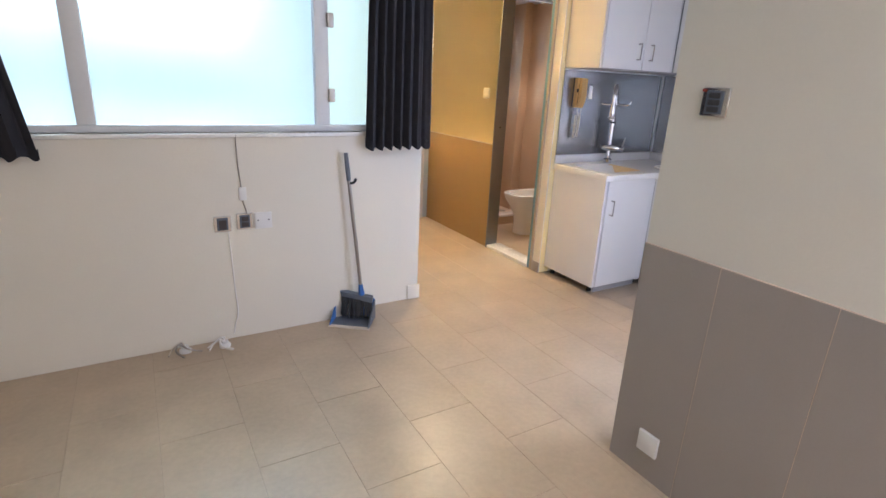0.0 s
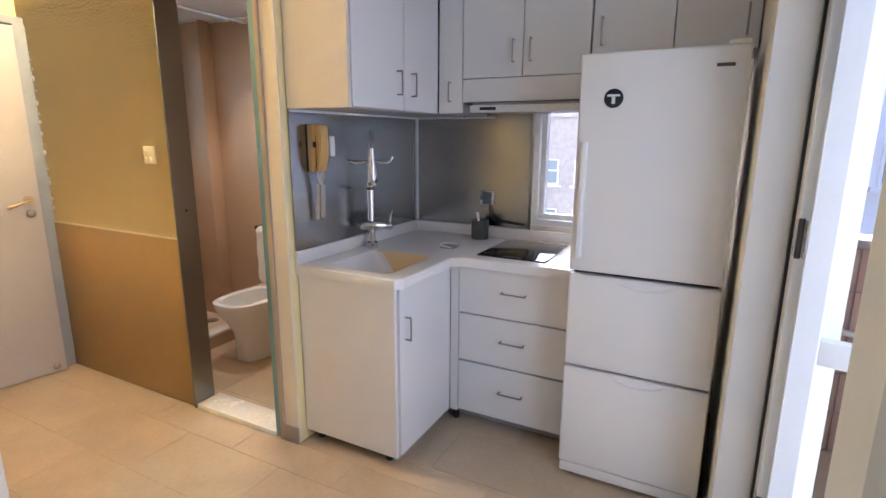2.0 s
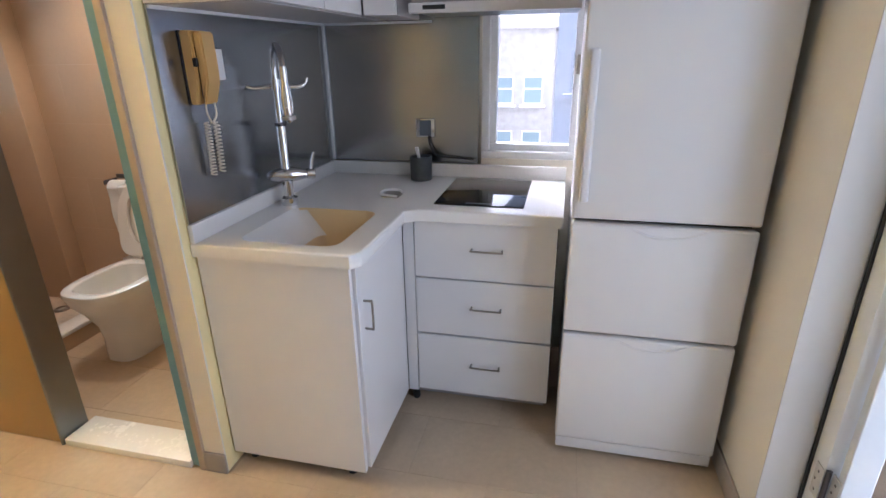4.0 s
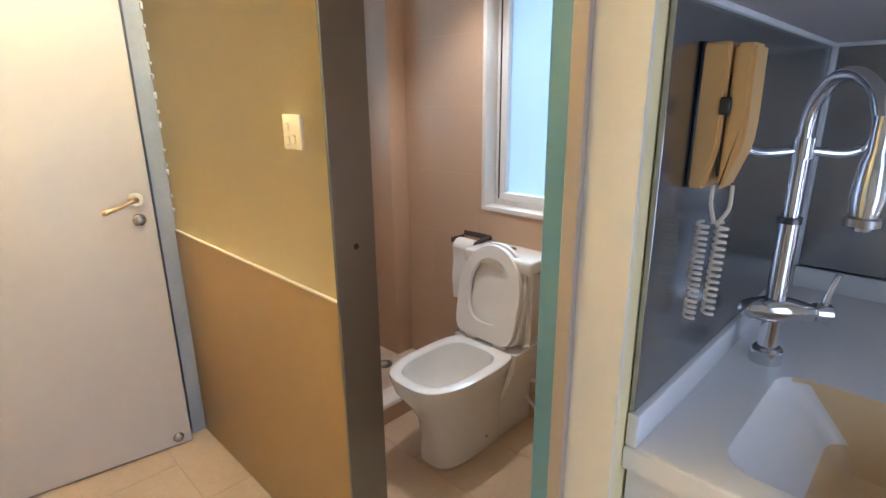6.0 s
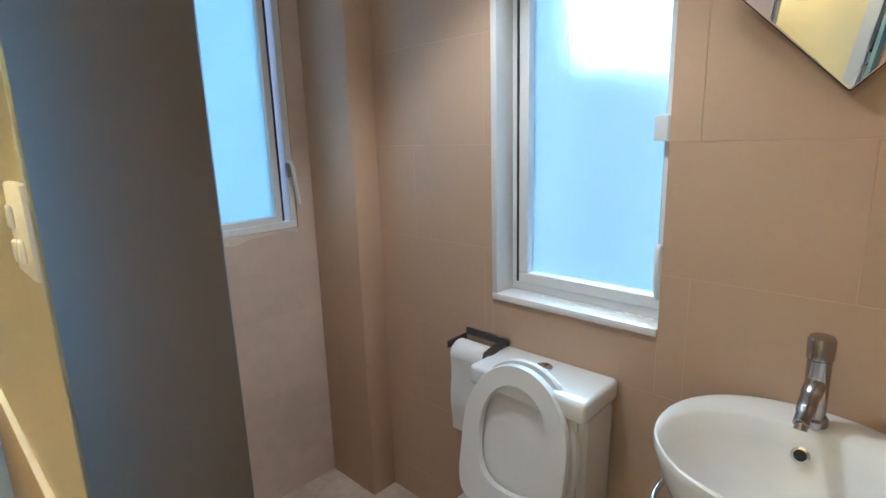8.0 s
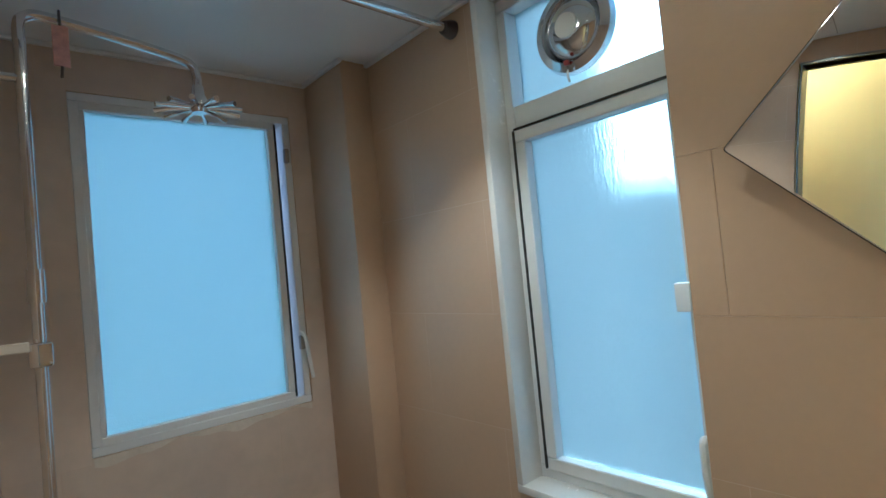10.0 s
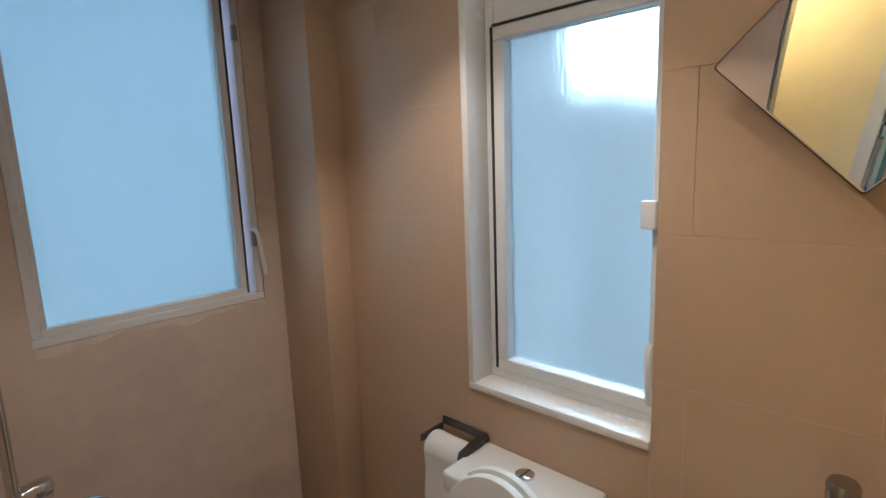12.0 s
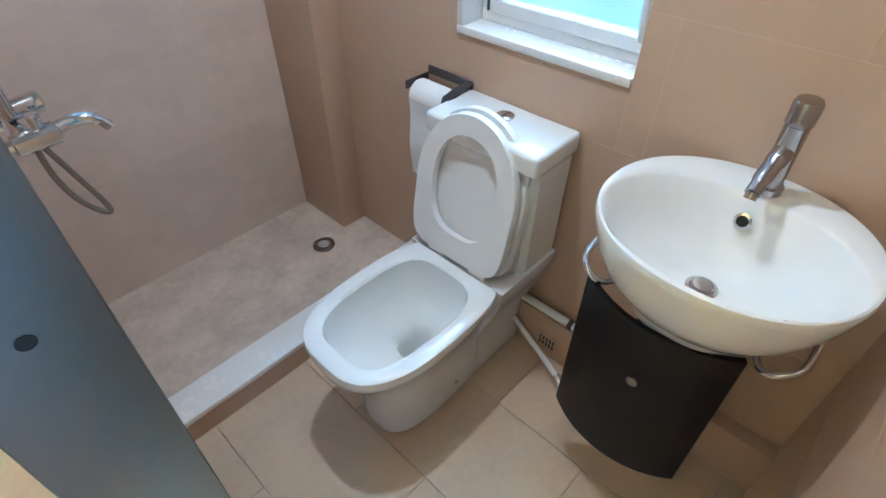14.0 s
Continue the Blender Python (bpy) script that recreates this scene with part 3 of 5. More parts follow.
def base_cabinets():
    c = thing("base_cabinet", (3.2, 2.85, 0), "white laminate sink cabinet with one door", "cabinet", "kitchen cabinets")
    part("side_panel", bm_box(2.872, 2.585, 0.055, 2.892, 3.105, 0.842, 0.0015, 1), CABINET, c)
    part("body", bm_box(2.893, 2.60, 0.055, 3.93, 3.10, 0.705), CARCASS, c)
    d = part("door", bm_box(2.895, 2.573, 0.062, 3.33, 2.592, 0.836, 0.002, 1), CABINET, c)
    pull(d, (2.938, 2.573, 0.60), (2.938, 2.573, 0.70), (0, -0.028, 0))
    part("filler", bm_box(3.334, 2.577, 0.055, 3.372, 2.592, 0.842, 0.001, 1), CABINET, c)
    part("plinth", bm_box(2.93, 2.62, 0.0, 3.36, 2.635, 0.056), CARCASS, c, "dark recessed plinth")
    for x, y in ((2.93, 3.06), (2.93, 2.66), (3.4, 2.66)):
        part("leg", bm_lathe([(0.018, 0.0), (0.018, 0.055)], (x, y, 0), "z", 12), BLACK, c)
    k = thing("drawer_unit", (3.6, 2.25, 0), "white laminate unit with three drawers", "cabinet", "kitchen cabinets")
    part("body", bm_box(3.40, 1.998, 0.07, 3.93, 2.575, 0.84), CARCASS, k)
    for z0, z1 in ((0.602, 0.838), (0.350, 0.596), (0.07, 0.342)):
        f = part("drawer_front", bm_box(3.372, 1.985, z0, 3.391, 2.528, z1, 0.002, 1), CABINET, k)
        z = (z0 + z1) / 2 + 0.012
        pull(f, (3.372, 2.30, z), (3.372, 2.185, z), (-0.026, 0, 0))
    # Side coloured black to stand in for the shaded gap beside the fridge.
    part("side_panel", bm_box(3.395, 1.982, 0.055, 3.93, 1.997, 0.84, 0.001, 1), RUBBER_AND_SHADE, k)
    part("filler", bm_box(3.374, 2.532, 0.055, 3.391, 2.575, 0.842, 0.001, 1), CABINET, k)
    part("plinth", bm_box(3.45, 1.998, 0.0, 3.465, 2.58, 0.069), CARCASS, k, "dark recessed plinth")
    part("foot", bm_lathe([(0.014, 0), (0.017, 0.01), (0.014, 0.055)], (3.40, 2.55, 0), "z", 12), BLACK, k)


def worktop():
    w = thing("worktop", (3.4, 2.6, 0.84), "white solid worktop with upstand and moulded sink", "worktop", kind="structure")
    b = bmesh.new()
    z0, z1 = TOP - 0.045, TOP
    sx0, sx1, sy0, sy1 = 2.915, 3.300, 2.640, 2.982
    outer = [(2.858, 3.108), (3.93, 3.108), (3.93, 1.968), (3.352, 1.968), (3.352, 2.50), (3.32, 2.548), (2.89, 2.548), (2.858, 2.575)]
    r = [(p[0] + (sx0 + sx1) / 2, p[1] + (sy0 + sy1) / 2) for p in rounded(sx1 - sx0, sy1 - sy0, 0.05, 5)]
    vo = [b.verts.new((x, y, z1)) for x, y in outer]
    vi = [b.verts.new((x, y, z1)) for x, y in r]
    es = [b.edges.new((vo[i], vo[(i + 1) % len(vo)])) for i in range(len(vo))]
    es += [b.edges.new((vi[i], vi[(i + 1) % len(vi)])) for i in range(len(vi))]
    bmesh.ops.triangle_fill(b, edges=es, use_beauty=True)
    low = [b.verts.new((x, y, z0)) for x, y in outer]
    for i in range(len(outer)):
        j = (i + 1) % len(outer)
        b.faces.new((vo[i], vo[j], low[j], low[i]))
    bmesh.ops.recalc_face_normals(b, faces=b.faces)
    edge = [e for e in b.edges if all(v in vo for v in e.verts) and len(e.link_faces) == 2 and abs(e.calc_face_angle()) > 1]
    bmesh.ops.bevel(b, geom=edge, offset=0.008, segments=3, affect="EDGES", profile=0.5)
    part("top", b, COUNTER, w)
    # a bowl with one long sloping side
    rings = []
    cx, cy = (sx0 + sx1) / 2, (sy0 + sy1) / 2
    for k, (ins_l, ins, z) in enumerate(((0, 0, TOP), (0.004, 0.004, TOP - 0.008), (0.10, 0.02, TOP - 0.10), (0.125, 0.035, TOP - 0.15), (0.15, 0.06, TOP - 0.165))):
        ring = []
        for p in rounded(sx1 - sx0, sy1 - sy0, 0.05, 5):
            u, v = p
            u = u * (1 - 2 * ins / (sx1 - sx0))
            v = v * (1 - (ins + ins_l) / (sy1 - sy0)) - (ins_l - ins) / 2
            ring.append((cx + u, cy + v, z))
        rings.append(ring)
    bowl = part("sink_bowl", bm_rings(rings, cap0=False), SINK, w, "deep beige sink bowl")
    bowl.data.materials.append(COUNTER)
    for f in bowl.data.polygons:
        c = f.center + bowl.location + w.location
        if c.y > sy1 - 0.13 and c.z > TOP - 0.105 and abs(c.x - cx) < (sx1 - sx0) / 2 - 0.012:
            f.material_index = 1
    part("sink_drain", bm_lathe([(0.04, 0), (0.04, 0.003), (0.03, 0.004), (0.001, 0.002)], (3.11, 2.78, TOP - 0.165), "z", 24), CHROME, bowl, "chrome drain")
    part("upstand", bm_box(2.858, 3.088, TOP - 0.002, 3.93, 3.108, 0.945, 0.005), COUNTER, w)
    part("upstand", bm_box(3.91, 1.968, TOP - 0.002, 3.93, 3.088, 0.945, 0.005), COUNTER, w)


def splashback():
    solo("splashback", bm_box(2.862, 3.098, 0.947, 3.93, 3.107, 1.568, 0.001, 1), STEELH, "brushed steel splashback behind the sink", "splashback", "structure")
    solo("splashback", bm_box(3.932, 2.372, 0.947, 3.944, 3.096, 1.70, 0.001, 1), STEELH, "brushed steel splashback behind the hob", "splashback", "structure")
    solo("wall_backing", wall_bm("x", 3.944, 3.97, 1.361, 3.11, 0, 2.8, [(1.55, 2.36, 0.97, 2.05)]), WALL, "cream plastered kitchen wall behind the units", "wall", "structure")
    solo("trim", bm_box(3.918, 3.084, 0.947, 3.932, 3.098, 1.566, 0.003), ALU, "pale corner bead between the steel sheets", "trim", "structure")
    solo("trim", bm_box(2.862, 3.088, 1.556, 3.93, 3.098, 1.566, 0.002), ALU, "pale bead along the top of the steel", "trim", "structure")
    solo("trim", bm_box(3.922, 2.58, 1.556, 3.932, 3.086, 1.566, 0.002), ALU, "pale bead along the top of the steel", "trim", "structure")


def wall_cabinets():
    zt = 2.36
    a = thing("wall_cabinet", (3.2, 2.95, 1.565), "white laminate wall cabinet over the sink", "cabinet", "kitchen cabinets")
    part("side_panel", bm_box(2.860, 2.776, 1.568, 2.878, 3.105, zt, 0.0015, 1), WALLCAB, a, "cream laminate side")
    part("body", bm_box(2.879, 2.792, 1.570, 3.93, 3.105, zt), CARCASS, a)
    part("bottom_panel", bm_box(2.879, 2.785, 1.566, 3.93, 3.105, 1.5695), CARCASS, a)
    for x0, x1, hx in ((2.882, 3.268, None), (3.274, 3.585, 3.335)):
        d = part("door", bm_box(x0, 2.772, 1.572, x1, 2.790, zt - 0.066, 0.002, 1), CABINET, a)
        if hx:
            pull(d, (hx, 2.772, 1.64), (hx, 2.772, 1.74), (0, -0.028, 0))
        else:
            pull(d, (3.21, 2.772, 1.64), (3.21, 2.772, 1.74), (0, -0.028, 0))
    part("filler", bm_box(3.588, 2.774, 1.572, 3.602, 2.79, zt, 0.001, 1), CABINET, a)
    part("cornice", join(bm_box(2.850, 2.760, zt - 0.062, 3.592, 2.791, zt, 0.004), bm_box(2.850, 2.792, zt - 0.062, 2.8595, 3.105, zt, 0.003)), CABINET, a)
    n = thing("wall_cabinet", (3.75, 2.68, 1.565), "narrow white laminate wall cabinet in the corner", "cabinet", "kitchen cabinets")
    part("body", bm_box(3.622, 2.636, 1.570, 3.93, 2.772, zt), CARCASS, n)
    d = part("door", bm_box(3.604, 2.638, 1.572, 3.621, 2.768, zt - 0.066, 0.002, 1), CABINET, n)
    pull(d, (3.604, 2.70, 1.632), (3.604, 2.70, 1.722), (-0.028, 0, 0))
    part("cornice", bm_box(3.594, 2.636, zt - 0.062, 3.6215, 2.759, zt, 0.004), CABINET, n)
    h = thing("wall_cabinet", (3.75, 2.25, 1.62), "white laminate wall cabinet over the cooker hood", "cabinet", "kitchen cabinets")
    part("body", bm_box(3.622, 2.006, 1.63, 3.93, 2.634, zt), CARCASS, h)
    for y0, y1, hy in ((2.323, 2.632, 2.365), (2.010, 2.319, 2.28)):
        d = part("door", bm_box(3.602, y0, 1.738, 3.620, y1, zt - 0.066, 0.002, 1), CABINET, h)
        pull(d, (3.602, hy, 1.805), (3.602, hy, 1.902), (-0.028, 0, 0))
    part("lower_panel", bm_box(3.602, 2.010, 1.625, 3.620, 2.632, 1.734, 0.002, 1), CABINET, h)
    part("cornice", bm_box(3.592, 2.006, zt - 0.062, 3.6215, 2.634, zt, 0.004), CABINET, h)
    o = thing("wall_cabinet", (3.75, 1.6, 1.79), "white laminate wall cabinet over the fridge", "cabinet", "kitchen cabinets")
    part("body", bm_box(3.622, 1.364, 1.80, 3.93, 2.003, zt), CARCASS, o)
    for y0, y1, hy in ((1.672, 2.001, 1.96), (1.366, 1.668, 1.41)):
        d = part("door", bm_box(3.602, y0, 1.80, 3.620, y1, zt - 0.066, 0.002, 1), CABINET, o)
        pull(d, (3.602, hy, 1.85), (3.602, hy, 1.96), (-0.028, 0, 0))
    part("cornice", bm_box(3.592, 1.364, zt - 0.062, 3.6215, 2.004, zt, 0.004), CABINET, o)
    hood = thing("cooker_hood", (3.75, 2.26, 1.56), "slim white pull-out cooker hood", "cooker hood")
    part("body", bm_box(3.615, 1.955, 1.585, 3.93, 2.58, 1.622, 0.002, 1), CARCASS, hood)
    part("front_bar", bm_box(3.575, 1.955, 1.572, 3.613, 2.58, 1.607, 0.004), CABINET, hood)
    part("control_panel", bm_box(3.572, 2.44, 1.583, 3.576, 2.525, 1.598, 0.001, 1), BLACK, hood, "small dark control strip")
    part("filter", bm_box(3.62, 1.965, 1.578, 3.92, 2.57, 1.584), STEEL, hood)


def fridge():
    f = thing("fridge", (3.5, 1.67, 0), "tall white three-door fridge with round dark emblem", "fridge")
    y0, y1, x = 1.396, 1.946, 3.18
    part("body", bm_box(x + 0.062, y0 + 0.004, 0.03, 3.80, y1 - 0.004, 1.745, 0.006), FRIDGE, f)
    part("seal", bm_box(x + 0.05, y0 + 0.012, 0.06, x + 0.064, y1 - 0.012, 1.74), RUBBER_AND_SHADE, f)
    for z0, z1 in ((0.075, 0.518), (0.529, 0.920), (0.934, 1.757)):
        d = part("door", bm_box(x, y0, z0, x + 0.052, y1, z1, 0.010, 3), FRIDGE, f)
        if z1 < 1:
            grip = [(y1 - 0.19 + 0.0, z1 - 0.012), (y1 - 0.24, z1 - 0.032), (y1 - 0.30, z1 - 0.036), (y1 - 0.36, z1 - 0.028), (y1 - 0.40, z1 - 0.010)]
            part("finger_grip", bm_tube(arc([(x + 0.001, a, b) for a, b in grip]), 0.005, 8), FRIDGE, d, "moulded white finger grip")
    part("long_handle", bm_box(x - 0.016, y1 - 0.045, 0.99, x + 0.004, y1 - 0.018, 1.44, 0.008, 3), FRIDGE, f, "moulded white upright handle")
    part("base_grille", bm_box(x + 0.012, y0 + 0.004, 0.022, x + 0.05, y1 - 0.004, 0.068, 0.004), FRIDGE, f)
    for y in (y0 + 0.05, y1 - 0.05):
        part("foot", bm_lathe([(0.02, 0.0), (0.02, 0.03)], (x + 0.06, y, 0), "z", 12), BLACK, f)
        part("foot", bm_lathe([(0.02, 0.0), (0.02, 0.03)], (3.74, y, 0), "z", 12), BLACK, f)
    part("hinge_cap", bm_box(x + 0.01, y0 + 0.006, 1.757, x + 0.07, y0 + 0.07, 1.772, 0.004), PLASTIC, f)
    badge = part("emblem", bm_lathe([(0.034, 0.0), (0.034, -0.003), (0.031, -0.0045), (0.001, -0.0045)], (x, 1.820, 1.595), "x", 32), BLACK, f, "round dark emblem")
    part("emblem_mark", join(bm_box(x - 0.0058, 1.798, 1.601, x - 0.0045, 1.842, 1.609), bm_box(x - 0.0058, 1.814, 1.575, x - 0.0045, 1.826, 1.600)), PLASTIC, badge, "pale mark")
    part("name_plate", bm_box(x - 0.0015, y0 + 0.045, 1.688, x + 0.002, y0 + 0.10, 1.699, 0.0005, 1), DARKMETAL, f, "small dark name plate")


WALLCAB = mat("cream laminate", (0.78, 0.72, 0.62), 0.35, var=0.02, scale=2, bump=0.0)
base_cabinets()
worktop()
splashback()
wall_cabinets()
fridge()


# ---- bathroom ----
def toilet():
    cy = 4.112
    t = thing("toilet", (3.6, cy, 0), "white ceramic close-coupled toilet with lid up", "toilet")
    n = 44
    prof = [(3.575, 0.215, 0.105, 0.0, 3.2, 1.0), (3.575, 0.218, 0.108, 0.04, 3.0, 1.0), (3.572, 0.215, 0.105, 0.12, 2.8, 0.98), (3.565, 0.225, 0.112, 0.20, 2.6, 0.96),
            (3.545, 0.250, 0.135, 0.28, 2.6, 0.94), (3.515, 0.270, 0.165, 0.35, 2.7, 0.92), (3.505, 0.268, 0.180, 0.395, 3.2, 0.90), (3.502, 0.262, 0.178, 0.410, 3.2, 0.90), (3.50, 0.252, 0.168, 0.415, 3.2, 0.90),
            (3.478, 0.198, 0.138, 0.4145, 3.6, 0.90), (3.478, 0.190, 0.131, 0.408, 3.6, 0.90), (3.479, 0.185, 0.127, 0.36, 3.5, 0.9), (3.482, 0.172, 0.118, 0.30, 3.2, 0.9), (3.49, 0.140, 0.098, 0.262, 2.5, 0.92), (3.515, 0.085, 0.070, 0.235, 2.4, 1), (3.535, 0.050, 0.050, 0.20, 2.2, 1), (3.54, 0.045, 0.045, 0.10, 2.2, 1)]
    part("bowl", bm_rings([oval(cx, cy, rx, ry, z, p, n, fr) for cx, rx, ry, z, p, fr in prof], cap0=True, cap1=True), CERAMIC, t)
    part("bowl_back", bm_rings([[(x, y, z) for x, y in ((x0, cy - w), (3.95, cy - w), (3.95, cy + w), (x0, cy + w))] for x0, w, z in ((3.70, 0.10, 0.0), (3.70, 0.10, 0.18), (3.72, 0.15, 0.32), (3.70, 0.172, 0.40), (3.70, 0.172, 0.415))]), CERAMIC, t)
    sides = [(3.792, 0.162, 0.40), (3.788, 0.166, 0.46), (3.785, 0.172, 0.74)]
    cis = bm_rings([[(x0, cy - w, z), (3.957, cy - w, z), (3.957, cy + w, z), (x0, cy + w, z)] for x0, w, z in sides])
    bmesh.ops.bevel(cis, geom=[e for e in cis.edges if abs(e.verts[0].co.z - e.verts[1].co.z) > 0.01], offset=0.02, segments=3, affect="EDGES")
    c = part("cistern", cis, CERAMIC, t)
    part("cistern_lid", bm_box(3.772, cy - 0.177, 0.742, 3.958, cy + 0.180, 0.800, 0.012, 3), CERAMIC, t)
    fb = part("flush_button", bm_lathe([(0.024, 0.0), (0.024, 0.005), (0.021, 0.007), (0.001, 0.007)], (3.885, cy + 0.005, 0.800), "z", 28), CHROME, t, "chrome double flush button")
    part("button_split", bm_box(3.864, cy + 0.0035, 0.807, 3.906, cy + 0.0065, 0.8078), DARKMETAL, fb)
    # seat ring and lid, raised against the cistern
    up = Matrix.Translation((3.715, cy + 0.012, 0.425)) @ Matrix.Rotation(radians(-79), 4, "Y")

    def flat(outer, inner, z0, z1, edge):
        rings = [[(x, y, z1 - edge) for x, y in outer], [(x * 0.985 + 0.003, y * 0.985, z1) for x, y in outer]]
        rings = [[(x, y, z0) for x, y in outer]] + rings
        if inner:
            rings += [[(x, y, z1) for x, y in inner], [(x, y, z0) for x, y in inner], [(x, y, z0) for x, y in outer]]
            return bm_rings(rings, False, False)
        return bm_rings(rings)
    def dshape(x0, x1, w, hinge, tip):
        pts = []
        for k in range(56):
            c_, s_ = math.cos(2 * math.pi * k / 56), math.sin(2 * math.pi * k / 56)
            e = 2 / (tip if c_ > 0 else hinge)
            taper = 1.0 if c_ > 0 else 1.0 - 0.06 * abs(c_)
            pts.append(((x0 + x1) / 2 + (x1 - x0) / 2 * math.copysign(abs(c_) ** e, c_), w * taper * math.copysign(abs(s_) ** e, s_)))
        return pts
    out = dshape(0.0, 0.430, 0.174, 7.0, 2.05)
    rim = dshape(0.004, 0.420, 0.165, 7.0, 2.05)
    inn = dshape(0.078, 0.365, 0.106, 3.0, 2.2)
    lid = flat(out, None, -0.026, -0.010, 0.006)
    lid.transform(up)
    part("seat_lid", lid, PLASTIC, t, "white plastic lid")
    ring = flat(rim, inn, 0.0, 0.020, 0.007)
    ring.transform(up)
    part("seat_ring", ring, PLASTIC, t, "raised white seat ring")
    for s_ in (-1, 1):
        part("seat_hinge", bm_tube([(3.712, cy + s_ * 0.05, 0.424), (3.712, cy + s_ * 0.105, 0.424)], 0.011, 12), PLASTIC, t)
    for y in (-0.105, 0.105):
        part("bolt_cap", bm_lathe([(0.008, -0.001), (0.008, 0.004), (0.001, 0.006)], (3.60, cy + y * 1.02, 0.06), "y", 10), NICKEL, t)


def basin():
    cx, cy, zt = 3.752, 3.522, 0.862
    b = thing("wash_basin", (cx, cy, 0.64), "white oval ceramic wash basin on the wall", "basin")
    rx, ry = 0.212, 0.230
    prof = [(0.40, 0.640), (0.52, 0.642), (0.545, 0.672), (0.60, 0.685), (0.72, 0.708), (0.86, 0.752), (0.95, 0.800), (0.994, 0.842), (1.0, 0.854), (0.992, 0.8605), (0.972, zt)]
    rings = [oval(cx, cy, rx * k, ry * k, z, 2.12, 60) for k, z in prof]
    for x, a, c, z in ((3.712, 0.160, 0.217, zt), (3.711, 0.154, 0.210, 0.857), (3.712, 0.142, 0.192, 0.820), (3.716, 0.120, 0.155, 0.772), (3.724, 0.088, 0.105, 0.736), (3.733, 0.05, 0.055, 0.719), (3.736, 0.03, 0.03, 0.716)):
        rings.append(oval(x, cy, a, c, z, 2.1, 60))
    body = part("bowl", bm_rings(rings), CERAMIC, b)
    d = part("drain", bm_lathe([(0.030, 0.0), (0.030, 0.003), (0.024, 0.004), (0.02, 0.001), (0.001, 0.001)], (3.736, cy, 0.7165), "z", 28), CHROME, b)
    part("plug", bm_lathe([(0.019, 0.0), (0.019, 0.010), (0.016, 0.012), (0.001, 0.012)], (3.736, cy, 0.7175), "z", 28), NICKEL, d, "round pop-up plug")
    o = Matrix.Translation((3.8435, cy, 0.815)) @ Matrix.Rotation(radians(-68), 4, "Y")
    ov = bm_lathe([(0.016, 0.0), (0.016, 0.003), (0.011, 0.004), (0.010, 0.0015), (0.001, 0.0015)], (0, 0, 0), "z", 24)
    ov.transform(o)
    r = part("overflow_ring", ov, CHROME, b)
    dk = bm_lathe([(0.010, 0.002), (0.010, 0.0035), (0.001, 0.0036)], (0, 0, 0), "z", 20)
    dk.transform(o)
    part("overflow_hole", dk, BLACK, r, "dark overflow hole")


def basin_tap():
    cy = 3.516
    t = thing("basin_tap", (3.893, cy, 0.864), "chrome single-lever basin tap", "tap")
    part("base", bm_lathe([(0.026, 0), (0.026, 0.012), (0.021, 0.016), (0.021, 0.02)], (3.893, cy, 0.8645), "z", 28), SATIN, t)
    lean = Matrix.Translation((3.893, cy, 0.872)) @ Matrix.Rotation(radians(-4), 4, "Y")
    body = bm_lathe([(0.020, 0.0), (0.020, 0.125), (0.0205, 0.13)], (0, 0, 0), "z", 28)
    body.transform(lean)
    part("body", body, SATIN, t)
    cap = bm_lathe([(0.0225, 0.132), (0.023, 0.168), (0.020, 0.174), (0.001, 0.176)], (0, 0, 0), "z", 28)
    cap.transform(lean)
    part("lever", cap, SATIN, t, "dull metal lever cap")
    part("spout", bm_tube(arc([(3.885, cy, 0.955), (3.855, cy + 0.004, 0.935), (3.82, cy + 0.006, 0.912), (3.80, cy + 0.007, 0.900)]), [0.018] * 6 + [0.016] * 6 + [0.0135] * 7, 14), SATIN, t)
    part("aerator", bm_tube([(3.806, cy + 0.007, 0.899), (3.800, cy + 0.007, 0.888)], 0.011, 14), SATIN, t)


def basin_cover():
    c = thing("basin_cabinet", (3.80, 3.557, 0.2), "black curved cover panel hung under the basin", "cabinet")
    rad, half, cx = 0.262, 0.163, 3.626 + 0.262
    top = math.asin(half / rad)
    rings = []
    for z in (0.197, 0.20, 0.655):
        k = 0.998 if z < 0.199 else 1.0
        angles = [top * (i / 14 - 1) for i in range(29)]
        front = [(cx - rad * k * math.cos(a), 3.557 + rad * k * math.sin(a), z) for a in angles]
        back = [(cx - (rad - 0.012) * math.cos(a), 3.557 + (rad - 0.012) * math.sin(a), z) for a in angles]
        rings.append(front + back[::-1])
    part("panel", bm_rings(rings, True, True), BASINPANEL, c)
    part("knob", bm_lathe([(0.004, 0.0), (0.004, -0.010), (0.011, -0.014), (0.012, -0.022), (0.001, -0.026)], (3.628, 3.545, 0.525), "x", 16), NICKEL, c, "small metal knob")
    part("bracket", bm_box(3.636, 3.50, 0.44, 3.955, 3.60, 0.60, 0.003), DARKMETAL, c)
    r = thing("towel_rail", (3.80, 3.53, 0.70), "chrome hoop rail round the basin", "towel rail")
    for s_ in (-1, 1):
        y = 3.53 + s_ * 0.205
        part("hoop", bm_tube(arc([(3.955, 3.53 + s_ * 0.13, 0.72), (3.90, 3.53 + s_ * 0.17, 0.715), (3.80, y, 0.71), (3.70, y + s_ * 0.005, 0.70), (3.665, y - s_ * 0.02, 0.685), (3.68, y - s_ * 0.05, 0.66), (3.74, y - s_ * 0.07, 0.65), (3.80, y - s_ * 0.09, 0.66)]), 0.0065, 10), CHROME, r)


